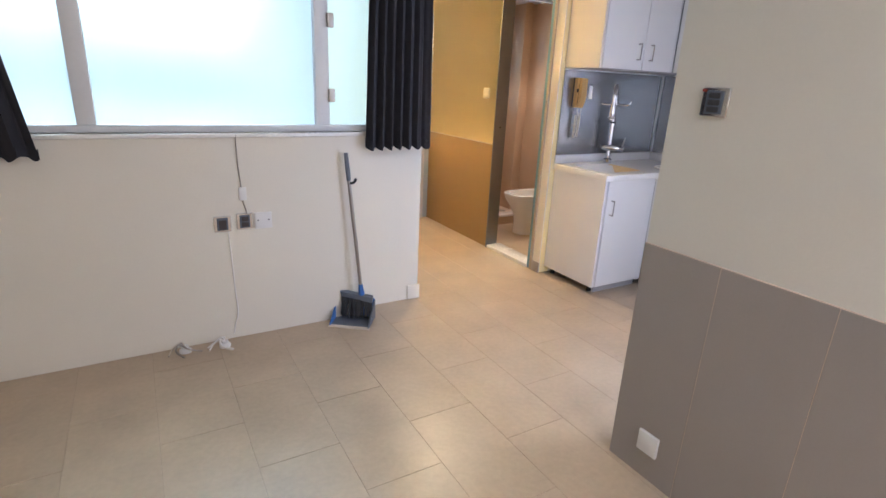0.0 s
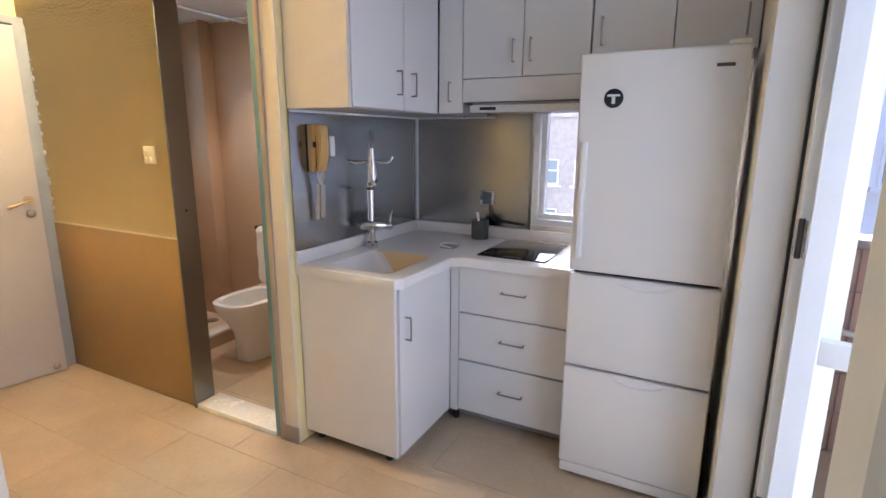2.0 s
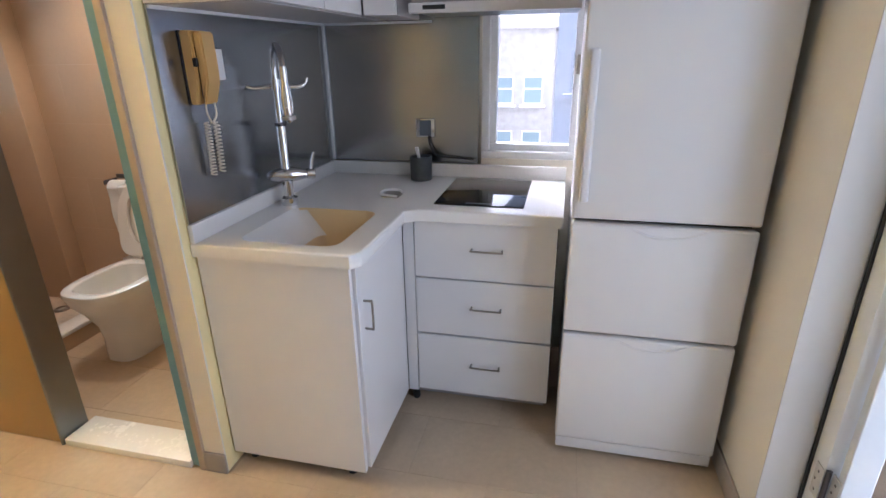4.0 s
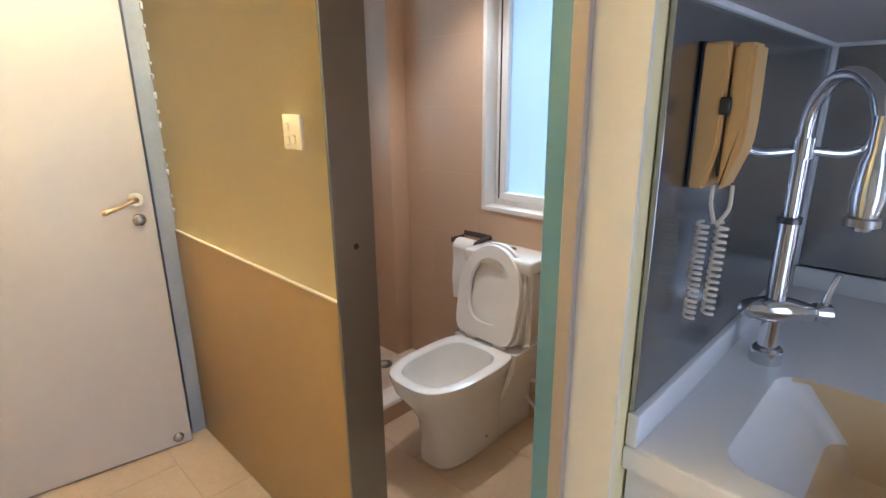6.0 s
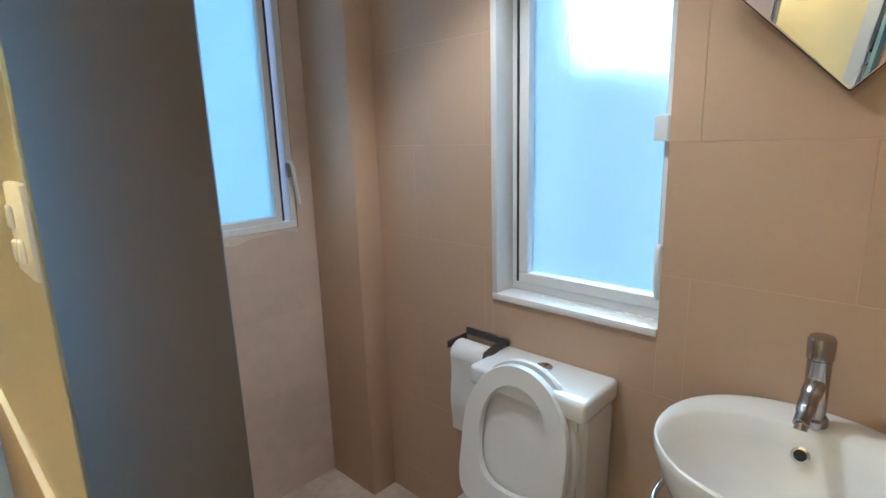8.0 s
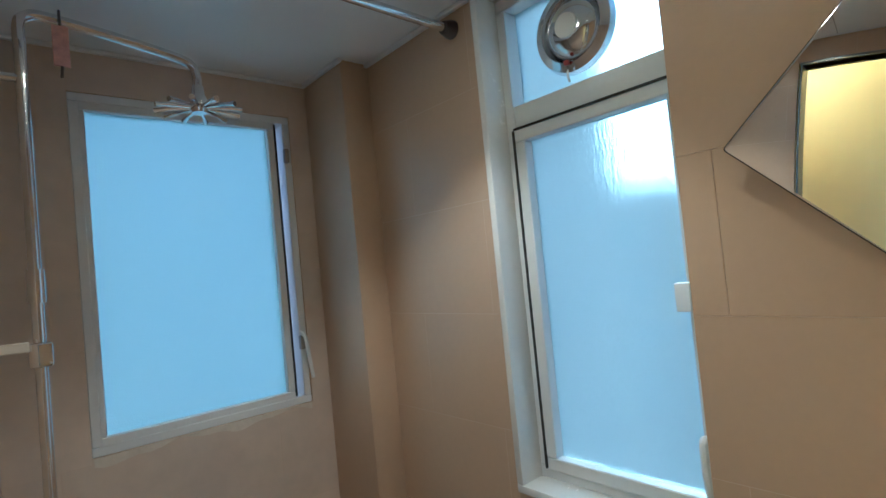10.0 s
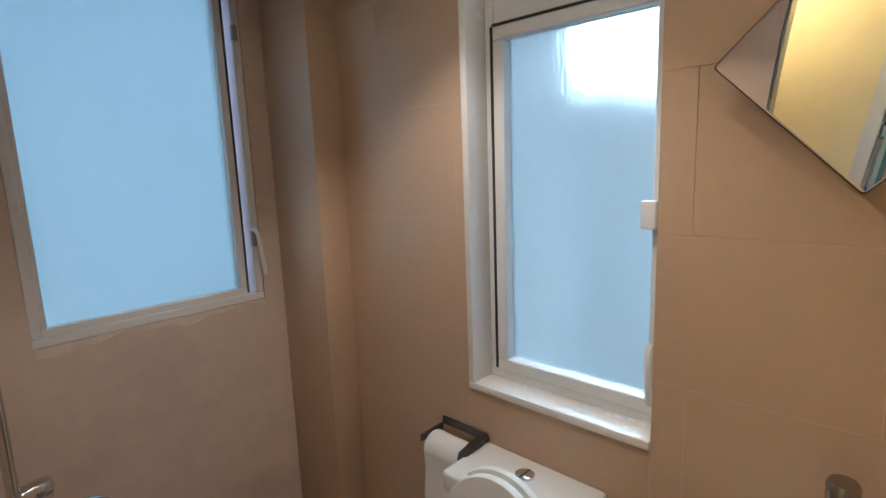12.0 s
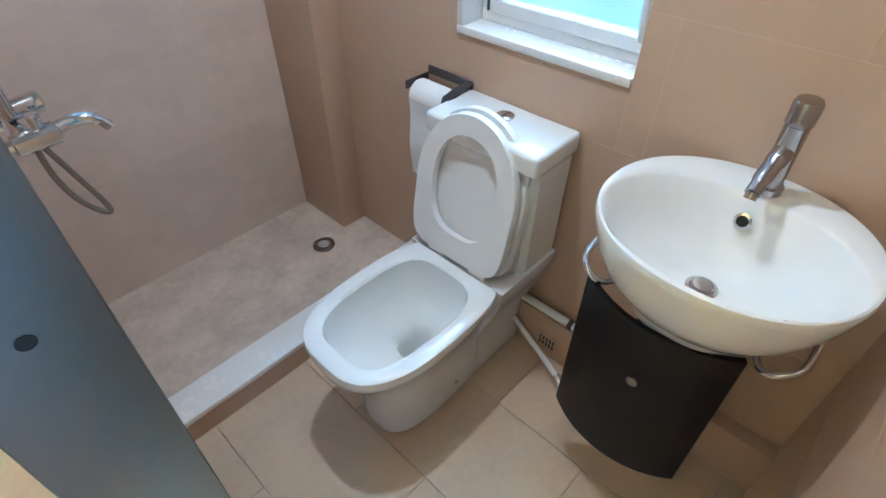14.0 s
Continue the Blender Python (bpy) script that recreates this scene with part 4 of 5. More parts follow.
def diamond_mirror():
    cy, cz, h = 3.532, 1.700, 0.214
    m = thing("mirror", (3.95, cy, cz - h), "frameless diamond-shaped wall mirror", "mirror")
    rot = Matrix.Rotation(radians(45), 2)
    pts = [rot @ Vector(p) for p in rounded(h * 1.4142, h * 1.4142, 0.006, 3)]
    back = bm_rings([[(x, cy + p.x * k, cz + p.y * k) for p in pts] for x, k in ((3.957, 1), (3.950, 1))])
    tilt = Matrix.Translation((3.957, cy - 0.15, cz - h)) @ Matrix.Rotation(radians(5.4), 4, "Z") @ Matrix.Rotation(radians(-1.8), 4, "Y") @ Matrix.Translation((-3.957, -(cy - 0.15), -(cz - h)))
    back.transform(tilt)
    part("backing", back, DARKMETAL, m, "dark mirror edge")
    glass = bm_rings([[(x, cy + p.x * k, cz + p.y * k) for p in pts] for x, k in ((3.9498, 0.985), (3.9472, 0.985), (3.9466, 0.975))])
    glass.transform(tilt)
    part("glass", glass, MIRROR, m)


def shower():
    x, y = 3.008, 4.75
    s = thing("shower_set", (x, y, 0.8), "chrome shower column with rain head and bath mixer", "shower")
    part("riser", bm_tube([(x, y, 0.90), (x, y, 1.5), (x, y, 2.10)], 0.0115, 14), CHROME, s)
    part("collar", bm_tube([(x, y, 1.55), (x, y, 1.62)], 0.016, 14), CHROME, s)
    part("arm", bm_tube(arc([(x, y, 2.08), (x, y + 0.005, 2.135), (x + 0.012, y + 0.01, 2.160), (x + 0.05, y + 0.012, 2.168), (x + 0.20, y + 0.02, 2.152), (x + 0.315, y + 0.028, 2.135), (x + 0.347, y + 0.03, 2.120), (x + 0.356, y + 0.03, 2.09), (x + 0.356, y + 0.03, 2.055)]), 0.0115, 14), CHROME, s)
    hx, hy = x + 0.356, y + 0.03
    head = part("rain_head", bm_lathe([(0.014, 0.07), (0.017, 0.045), (0.022, 0.035), (0.024, 0.015), (0.018, 0.0), (0.001, -0.004)], (hx, hy, 2.000), "z", 20), CHROME, s)
    for k in range(12):
        a = 2 * math.pi * k / 12 + 0.1
        c_, s_ = math.cos(a), math.sin(a)
        part("spoke", bm_tube([(hx + 0.018 * c_, hy + 0.018 * s_, 2.013), (hx + 0.075 * c_, hy + 0.075 * s_, 2.011), (hx + 0.105 * c_, hy + 0.105 * s_, 2.007)], [0.004, 0.005, 0.007], 8), CHROME, head)
    wall = 2.930
    part("wall_bracket", bm_tube([(wall, y, 2.02), (x, y, 2.02)], 0.009, 10), CHROME, s)
    part("slider", bm_box(x - 0.02, y - 0.03, 1.42, x + 0.02, y + 0.02, 1.47, 0.006), CHROME, s)
    part("slider_clip", bm_box(x - 0.065, y - 0.04, 1.455, x - 0.018, y - 0.028, 1.475, 0.002, 1), CORD, s, "pale plastic clip")
    ym = y - 0.055
    for dy in (0.0, 0.13):
        part("inlet", bm_tube([(wall, ym + dy, 0.862), (wall + 0.012, ym + dy, 0.862), (wall + 0.014, ym + dy, 0.862), (x - 0.02, ym + dy, 0.862)], [0.030, 0.030, 0.017, 0.017], 16), CHROME, s)
    part("mixer_body", bm_tube([(x - 0.03, ym, 0.862), (x - 0.026, ym, 0.862), (x + 0.055, ym, 0.866), (x + 0.06, ym, 0.866)], [0.018, 0.024, 0.024, 0.017], 18), CHROME, s)
    part("cross_tube", bm_tube([(x, ym, 0.866), (x, ym + 0.135, 0.866)], 0.019, 16), CHROME, s)
    part("thermostat_knob", bm_tube([(x - 0.01, y + 0.02, 0.905), (x + 0.028, y + 0.02, 0.907), (x + 0.032, y + 0.02, 0.907), (x + 0.062, y + 0.02, 0.909), (x + 0.066, y + 0.02, 0.909)], [0.022, 0.022, 0.024, 0.024, 0.018], 20), CHROME, s)
    part("diverter", bm_lathe([(0.010, 0.0), (0.013, 0.022), (0.015, 0.028), (0.012, 0.032), (0.001, 0.033)], (x + 0.028, ym, 0.886), "z", 16), CHROME, s)
    part("spout", bm_tube(arc([(x + 0.05, ym, 0.868), (x + 0.075, ym, 0.876), (x + 0.105, ym - 0.004, 0.878), (x + 0.135, ym - 0.008, 0.868), (x + 0.152, ym - 0.01, 0.846)]), [0.0145] * 18 + [0.012] * 7, 12), CHROME, s)
    part("hose", bm_tube(arc([(x + 0.005, ym, 0.845), (x + 0.008, ym - 0.004, 0.77), (x + 0.028, ym - 0.01, 0.70), (x + 0.062, ym - 0.02, 0.656), (x + 0.072, ym - 0.022, 0.668), (x + 0.048, ym - 0.012, 0.75), (x + 0.018, ym, 0.845)]), 0.0065, 10), NICKEL, s, "ribbed metal hose")
    part("label_tag", bm_box(x + 0.055, y - 0.012, 2.055, x + 0.085, y - 0.008, 2.145, 0.001, 1), TAG, s, "pink printed tag")
    part("tag_string", bm_tube([(x + 0.07, y - 0.01, 2.055), (x + 0.068, y - 0.01, 2.03)], 0.003, 6), DARKMETAL, s)
    part("tag_string", bm_tube([(x + 0.07, y - 0.01, 2.145), (x + 0.072, y + 0.01, 2.188)], 0.003, 6), DARKMETAL, s)
    r = thing("curtain_rod", (3.46, 4.45, 2.2), "chrome shower curtain rod across the bathroom", "curtain rod")
    part("rod", bm_tube([(2.932, 4.43, 2.222), (3.955, 4.43, 2.210)], 0.0125, 16), CHROME, r)
    for xx, d, zz in ((2.930, 1, 2.222), (3.958, -1, 2.210)):
        part("end_cap", bm_tube([(xx, 4.43, zz), (xx + d * 0.012, 4.43, zz), (xx + d * 0.035, 4.43, zz)], [0.026, 0.026, 0.018], 20), DARKMETAL, r)
    dr = thing("floor_drain", (3.722, 4.842, 0.035), "round metal shower drain", "drain")
    part("rim", bm_lathe([(0.045, 0.0), (0.045, 0.003), (0.034, 0.004), (0.034, 0.001), (0.001, 0.001)], (3.722, 4.842, 0.0355), "z", 28), NICKEL, dr)
    part("grate", bm_lathe([(0.022, 0.001), (0.022, 0.004), (0.001, 0.005)], (3.722, 4.842, 0.0357), "z", 20), CONCRETE, dr)
    k = thing("shower_kerb", (3.46, 4.5, 0), "tiled shower kerb with white marble capping", "kerb", kind="structure")
    part("riser", bm_box(2.93, 4.448, -0.004, 3.965, 4.54, 0.082), BTILE, k)
    part("capping", bm_box(2.93, 4.438, 0.0825, 3.965, 4.552, 0.104, 0.004), MARBLE, k, "white marble capping")


TAG = mat("pink paper tag", (0.62, 0.36, 0.33), 0.7, var=0.2, scale=60)


def downlight(x, y, lit):
    l = thing("ceiling_downlight", (x, y, 2.26), "round recessed warm ceiling downlight", "ceiling light", "bathroom downlights")
    z = 2.2695
    part("ring", bm_lathe([(0.056, 0.0), (0.056, -0.004), (0.046, -0.007), (0.043, -0.002), (0.043, -0.0005)], (x, y, z), "z", 36), PLASTIC, l)
    part("reflector", bm_lathe([(0.043, -0.0006), (0.040, -0.0030), (0.034, -0.0012), (0.034, -0.0006)], (x, y, z), "z", 32), CHROME, l, "bright metal reflector")
    part("bulb", bm_lathe([(0.0335, -0.0006), (0.0335, -0.0016), (0.020, -0.0050), (0.001, -0.0065)], (x, y, z), "z", 32), LAMPGLOW, l, "lit bulb face")
    sp = bpy.data.lights.new("downlight_lamp", "SPOT")
    sp.energy, sp.color, sp.spot_size, sp.spot_blend, sp.shadow_soft_size = lit, (1.0, 0.76, 0.50), radians(104), 0.5, 0.016
    o = new("downlight_lamp", sp)
    o.location = (x, y, z - 0.02)


toilet()
basin()
basin_tap()
basin_cover()
diamond_mirror()
shower()
downlight(3.505, 4.195, DOWN * 1.65)
downlight(3.505, 3.79, DOWN * 0.14)


def toilet_paper():
    h = thing("paper_holder", (3.93, 4.36, 0.70), "dark metal toilet roll holder with paper", "paper holder")
    part("back_plate", bm_box(3.950, 4.285, 0.795, 3.957, 4.455, 0.820, 0.002, 1), DARKMETAL, h)
    part("arm", bm_rings([[(x, 4.292 - w, z - 0.004), (x, 4.292 + w, z - 0.004), (x, 4.292 + w, z + 0.004), (x, 4.292 - w, z + 0.004)] for x, w, z in ((3.952, 0.012, 0.812), (3.90, 0.014, 0.808), (3.855, 0.014, 0.798), (3.845, 0.010, 0.788))]), DARKMETAL, h)
    part("arm", bm_box(3.86, 4.452, 0.775, 3.952, 4.458, 0.80, 0.002, 1), DARKMETAL, h)
    part("paper_roll", bm_lathe([(0.016, -0.07), (0.042, -0.07), (0.044, -0.066), (0.044, 0.066), (0.042, 0.07), (0.016, 0.07)], (3.905, 4.378, 0.752), "y", 28), PAPER, h)
    rings = []
    for k in range(10):
        z = 0.752 - k * 0.028
        x = 3.861 + 0.004 * math.sin(k * 0.9)
        rings.append([(x, 4.312, z), (x + 0.003, 4.312, z), (x + 0.003, 4.446, z), (x, 4.446, z)])
    part("paper_tail", bm_rings(rings), PAPER, h)


def bathroom_pipes():
    t = thing("pipe_boxing", (3.93, 3.9, 0), "tiled low pipe boxing with a small vent", "boxing", kind="structure")
    part("box", bm_box(3.915, 3.224, 0.0, 3.958, 4.43, 0.175), BTILE, t)
    v = part("vent_grille", bm_box(3.910, 3.855, 0.045, 3.916, 3.925, 0.10, 0.002, 1), BTILE, t)
    for r in range(2):
        for c in range(5):
            y = 3.862 + c * 0.012
            part("slot", bm_box(3.9092, y, 0.052 + r * 0.022, 3.9104, y + 0.006, 0.068 + r * 0.022), BLACK, v)
    p = thing("water_pipe", (3.93, 3.9, 0.17), "pale water pipe along the wall with a clip", "pipe")
    part("pipe", bm_tube([(3.925, 3.70, 0.192), (3.925, 3.80, 0.192), (3.925, 4.40, 0.192)], 0.012, 12), PLASTIC, p)
    part("clip", bm_tube([(3.925, 3.822, 0.192), (3.925, 3.836, 0.192)], 0.017, 12), DARKMETAL, p)
    q = thing("supply_hose", (3.87, 3.9, 0.05), "white supply pipe with chrome valve", "pipe")
    part("pipe", bm_tube(arc([(3.90, 4.03, 0.12), (3.885, 3.98, 0.10), (3.86, 3.88, 0.07), (3.835, 3.79, 0.045)]), 0.009, 10), PLASTIC, q)
    part("valve", bm_tube([(3.838, 3.80, 0.05), (3.832, 3.775, 0.04), (3.828, 3.757, 0.03)], [0.012, 0.017, 0.012], 12), CHROME, q)
    part("valve_lever", bm_box(3.815, 3.765, 0.008, 3.83, 3.79, 0.03, 0.003), CHROME, q)


def bathroom_ceiling_details():
    for y0, y1 in ((3.884, 3.8875), (3.683, 3.6865)):
        solo("trim", bm_box(2.96, y0, 2.2685, 3.955, y1, 2.2702), CONCRETE, "dark joint between ceiling panels", "trim", "structure")
    for b in (bm_box(3.942, 3.222, 2.256, 3.957, 3.846, 2.269, 0.003), bm_box(3.942, 4.352, 2.256, 3.957, 4.87, 2.269, 0.003), bm_box(2.93, 5.128, 2.256, 3.85, 5.142, 2.269, 0.003),
              bm_box(3.836, 4.856, 2.256, 3.85, 5.142, 2.269, 0.003), bm_box(2.93, 3.223, 2.256, 3.942, 3.236, 2.269, 0.003)):
        solo("trim", b, PLASTIC, "white cornice bead under the bathroom ceiling", "trim", "structure")


toilet_paper()
bathroom_pipes()
bathroom_ceiling_details()


# ---- kitchen loose things ----
def hob():
    h = thing("induction_hob", (3.65, 2.29, TOP), "black glass built-in induction hob", "hob")
    part("glass", bm_box(3.43, 2.115, TOP - 0.001, 3.86, 2.462, TOP + 0.006, 0.003), BLACKGLASS, h)
    part("controls", bm_box(3.445, 2.24, TOP + 0.006, 3.455, 2.34, TOP + 0.0065), GREYPLASTIC, h)


def kitchen_tap():
    x, y = 3.334, 3.020
    t = thing("kitchen_tap", (x, y, TOP), "tall chrome kitchen tap with pull-down spray", "tap")
    part("base", bm_lathe([(0.032, 0.0), (0.032, 0.028), (0.026, 0.034), (0.02, 0.036)], (x, y, TOP), "z", 28), CHROME, t)
    part("column", bm_tube([(x, y, TOP + 0.03), (x, y, 0.97), (x, y, 1.19), (x, y, 1.195)], 0.019, 18), CHROME, t)
    ax, ay = 0.60, -0.80

    def across(d, z):
        return (x + ax * d, y + ay * d - 0.004, z)
    v = part("valve", bm_tube([across(-0.076, 1.004), across(-0.070, 1.004), across(-0.05, 1.004), across(-0.02, 1.004), across(0.02, 1.003), across(0.05, 1.001), across(0.072, 1.0)], [0.005, 0.014, 0.022, 0.028, 0.028, 0.022, 0.017], 20), CHROME, t)
    part("valve_knob", bm_tube([across(0.070, 1.0), across(0.073, 1.0), across(0.102, 0.998), across(0.105, 0.998)], [0.017, 0.020, 0.020, 0.017], 18), CHROME, v)
    part("lever", bm_tube([across(0.09, 1.012), across(0.098, 1.05), across(0.108, 1.082)], [0.007, 0.006, 0.0055], 8), CHROME, v)
    part("collar", bm_tube([(x, y, 1.188), (x, y, 1.20)], 0.0215, 18), DARKMETAL, t)
    part("riser", bm_tube([(x, y, 1.19), (x, y, 1.34)], 0.0145, 16), CHROME, t)
    part("gooseneck", bm_tube(arc([(x, y, 1.33), (x, y, 1.38), (x - 0.012, y - 0.009, 1.420), (x - 0.048, y - 0.038, 1.458), (x - 0.094, y - 0.074, 1.463), (x - 0.136, y - 0.107, 1.436), (x - 0.156, y - 0.123, 1.39)]), 0.0125, 14), CHROME, t)
    hold = part("hook_ring", bm_tube([(x, y, 1.315), (x, y, 1.355)], 0.020, 18), CHROME, t)
    for s_ in (-1, 1):
        dx, dy = ax * s_, ay * s_
        part("hook", bm_tube(arc([(x, y, 1.332), (x + 0.03 * dx, y + 0.03 * dy, 1.328), (x + 0.075 * dx, y + 0.075 * dy, 1.325), (x + 0.105 * dx, y + 0.105 * dy, 1.335), (x + 0.115 * dx, y + 0.115 * dy, 1.355)]), [0.0085] * 18 + [0.006] * 7, 10), CHROME, hold)
    sx, sy = x - 0.158, y - 0.125
    part("spray_head", bm_tube([(sx, sy, 1.40), (sx, sy, 1.345), (sx, sy, 1.33), (sx, sy, 1.28), (sx, sy, 1.232), (sx, sy, 1.222)], [0.014, 0.014, 0.019, 0.024, 0.019, 0.012], 18), CHROME, t)
    part("spray_ring", bm_tube([(sx, sy, 1.230), (sx, sy, 1.242)], 0.0245, 18), NICKEL, t)


def wall_phone():
    p = thing("wall_phone", (3.022, 3.06, 1.29), "tan plastic wall telephone with coiled cord", "telephone")
    yw = 3.097

    cradle = bm_rings([[(x, y, z) for y, z in ((yw, 1.296), (yw, 1.505), (yw - 0.038, 1.505), (yw - 0.038, 1.36), (yw - 0.024, 1.296))] for x in (2.965, 3.044)])
    bmesh.ops.bevel(cradle, geom=cradle.edges[:], offset=0.004, segments=2, affect="EDGES")
    part("cradle", cradle, PHONEPLASTIC, p)
    hs = bm_rings([[(x, y, z) for y, z in ((yw - 0.041, 1.30), (yw - 0.041, 1.502), (yw - 0.068, 1.502), (yw - 0.070, 1.40), (yw - 0.068, 1.36), (yw - 0.046, 1.296))] for x in (2.971, 3.034)])
    bmesh.ops.bevel(hs, geom=hs.edges[:], offset=0.005, segments=2, affect="EDGES")
    part("handset", hs, PHONEPLASTIC, p)
    # Black slab put in as the shade between handset and cradle.
    part("shadow_gap", bm_box(2.976, yw - 0.0415, 1.315, 3.028, yw - 0.0375, 1.46), BLACK, p, "dark gap between handset and cradle")
    part("hook_switch", bm_box(2.962, yw - 0.047, 1.405, 2.975, yw - 0.033, 1.43, 0.002, 1), BLACK, p)
    part("back_plate", bm_box(2.961, yw - 0.004, 1.297, 3.048, yw, 1.507, 0.001, 1), BLACK, p)
    part("cord_tail", bm_tube(arc([(2.995, yw - 0.03, 1.30), (2.994, yw - 0.03, 1.27), (3.000, yw - 0.035, 1.245), (3.000, yw - 0.036, 1.238)]), 0.0032, 6), CORD, p)
    part("cord_tail", bm_tube(arc([(3.005, yw - 0.054, 1.30), (3.005, yw - 0.054, 1.265), (3.000, yw - 0.045, 1.245), (3.000, yw - 0.04, 1.24)]), 0.0032, 6), CORD, p)

    def coil(a, b, turns, rad):
        a, b = Vector(a), Vector(b)
        d = b - a
        pts = []
        for k in range(turns * 8 + 1):
            t, an = k / (turns * 8), 2 * math.pi * k / 8
            pts.append(a + d * t + Vector((math.cos(an) * rad, math.sin(an) * rad, 0)))
        return bm_tube(pts, 0.0028, 5)
    part("coiled_cord", coil((2.995, yw - 0.022, 1.24), (2.990, yw - 0.020, 1.075), 17, 0.0085), CORD, p, "beige coiled cord")
    part("coiled_cord", coil((3.005, yw - 0.048, 1.24), (3.002, yw - 0.044, 1.085), 14, 0.0085), CORD, p, "beige coiled cord")
    w = solo("phone_socket", bm_box(3.115, 3.090, 1.36, 3.15, 3.0975, 1.455, 0.003), PLASTIC, "small white wall box beside the telephone", "socket")


def counter_things():
    c = thing("cup", (3.83, 2.62, TOP), "dark stone-grey cup by the splashback", "cup")
    part("body", bm_lathe([(0.045, 0.0), (0.049, 0.004), (0.051, 0.108), (0.050, 0.11), (0.046, 0.108), (0.045, 0.01), (0.001, 0.008)], (3.83, 2.62, TOP), "z", 28), CUP, c)
    part("lid", bm_lathe([(0.0445, 0.090), (0.040, 0.096), (0.014, 0.098), (0.001, 0.099)], (3.83, 2.62, TOP), "z", 24), BLACK, c)
    part("stem", bm_tube([(3.825, 2.625, TOP + 0.09), (3.82, 2.635, TOP + 0.15)], [0.006, 0.009], 8), PLASTIC, c)
    s = thing("wall_socket", (3.92, 2.62, 1.07), "chrome framed socket on the steel splashback", "socket")
    part("plate", bm_box(3.922, 2.575, 1.065, 3.9315, 2.665, 1.150, 0.003), CHROME, s)
    part("insert", bm_box(3.9195, 2.592, 1.072, 3.924, 2.648, 1.143, 0.002, 1), GREYPLASTIC, s)
    part("cable", bm_tube(arc([(3.92, 2.605, 1.07), (3.912, 2.595, 1.03), (3.905, 2.56, 0.985), (3.915, 2.45, 0.972), (3.92, 2.39, 0.968)]), 0.004, 8), BLACK, s, "black cable")
    d = thing("spoon_rest", (3.53, 2.66, TOP), "small dull metal rest on the worktop", "spoon rest")
    part("tray", bm_box(3.49, 2.625, TOP, 3.575, 2.70, TOP + 0.008, 0.004), NICKEL, d)
    part("rim", bm_tube(arc([(3.49, 2.63, TOP + 0.008), (3.50, 2.70, TOP + 0.012), (3.55, 2.70, TOP + 0.016), (3.58, 2.65, TOP + 0.012), (3.55, 2.625, TOP + 0.008)]), 0.005, 8), PLASTIC, d)


hob()
kitchen_tap()
wall_phone()
counter_things()


# ---- switches and sockets ----
def metal_plate(name, label, axis, at, a, z, w=0.085, h=0.085, rockers=1, seam=0.0):
    """A chrome framed plate with a dark insert; it stands out against axis by about a centimetre."""
    def b(d0, d1, a0, a1, z0, z1, bev=0.002):
        return bm_box(at - d1, a0, z0, at - d0, a1, z1, bev, 1) if axis == "x" else bm_box(a0, at - d1, z0, a1, at - d0, z1, bev, 1)
    s = thing(name, (at, a, z) if axis == "x" else (a, at, z), label, "switch" if "switch" in name else "socket")
    part("plate", b(0.0, 0.010, a - w / 2, a + w / 2, z, z + h, 0.003), CHROME, s)
    part("insert", b(0.009, 0.013, a - w * 0.32, a + w * 0.32, z + h * 0.1, z + h * 0.9), GREYPLASTIC, s)
    for k in range(rockers):
        zz = z + h * (0.16 + 0.7 * k / rockers)
        part("rocker", b(0.0125, 0.0155, a - w * 0.22, a + w * 0.22, zz, zz + h * 0.6 / rockers), DARKMETAL, s)
    return s


sw = metal_plate("light_switch", "chrome framed three-gang light switch on the cream wall", "x", 1.71, 1.156, 1.367, 0.09, 0.088, 3)
part("indicator", bm_box(1.694, 1.190, 1.441, 1.700, 1.199, 1.450, 0.001, 1), LEDRED, sw, "tiny red indicator")
metal_plate("wall_socket", "chrome framed dark socket under the window", "y", 2.98, 0.48, 0.628, 0.085, 0.085, 1)
metal_plate("wall_socket", "chrome framed dark socket with a cable", "y", 2.98, 0.592, 0.632, 0.082, 0.088, 2)
bp = thing("blank_plate", (0.688, 2.975, 0.628), "white blank wall plate with two screws", "wall plate")
part("plate", bm_box(0.643, 2.970, 0.628, 0.733, 2.98, 0.718, 0.003), PLASTIC, bp)
for x in (0.66, 0.716):
    part("screw", bm_lathe([(0.004, -0.001), (0.004, 0.0), (0.001, 0.0)], (x, 2.9702, 0.676), "y", 10), DARKMETAL, bp)
cb = thing("wall_cable", (0.58, 2.975, 0.72), "thin brown cable from window to socket", "cable")
part("cable", bm_tube(arc([(0.578, 2.960, 1.13), (0.577, 2.974, 1.10), (0.578, 2.975, 0.98), (0.585, 2.974, 0.88), (0.588, 2.974, 0.80), (0.600, 2.972, 0.74), (0.605, 2.968, 0.715)]), 0.003, 6), NICKEL, cb)
part("tape", bm_box(0.572, 2.970, 0.79, 0.61, 2.979, 0.86, 0.003), PLASTIC, cb, "white patch over the cable")
part("cable", bm_tube(arc([(0.505, 2.976, 0.63), (0.51, 2.976, 0.50), (0.515, 2.976, 0.30), (0.52, 2.974, 0.16), (0.50, 2.972, 0.08), (0.49, 2.97, 0.03)]), 0.003, 6), PLASTIC, cb, "white cable along the wall")
fs = thing("wall_socket", (1.70, 1.145, 0.115), "white plastic socket low on the taupe tiles", "socket")
part("plate", bm_box(1.686, 1.102, 0.115, 1.7005, 1.188, 0.201, 0.004), PLASTIC, fs)
ys = thing("light_switch", (2.82, 4.01, 1.31), "white plastic double switch on the yellow wall", "switch")
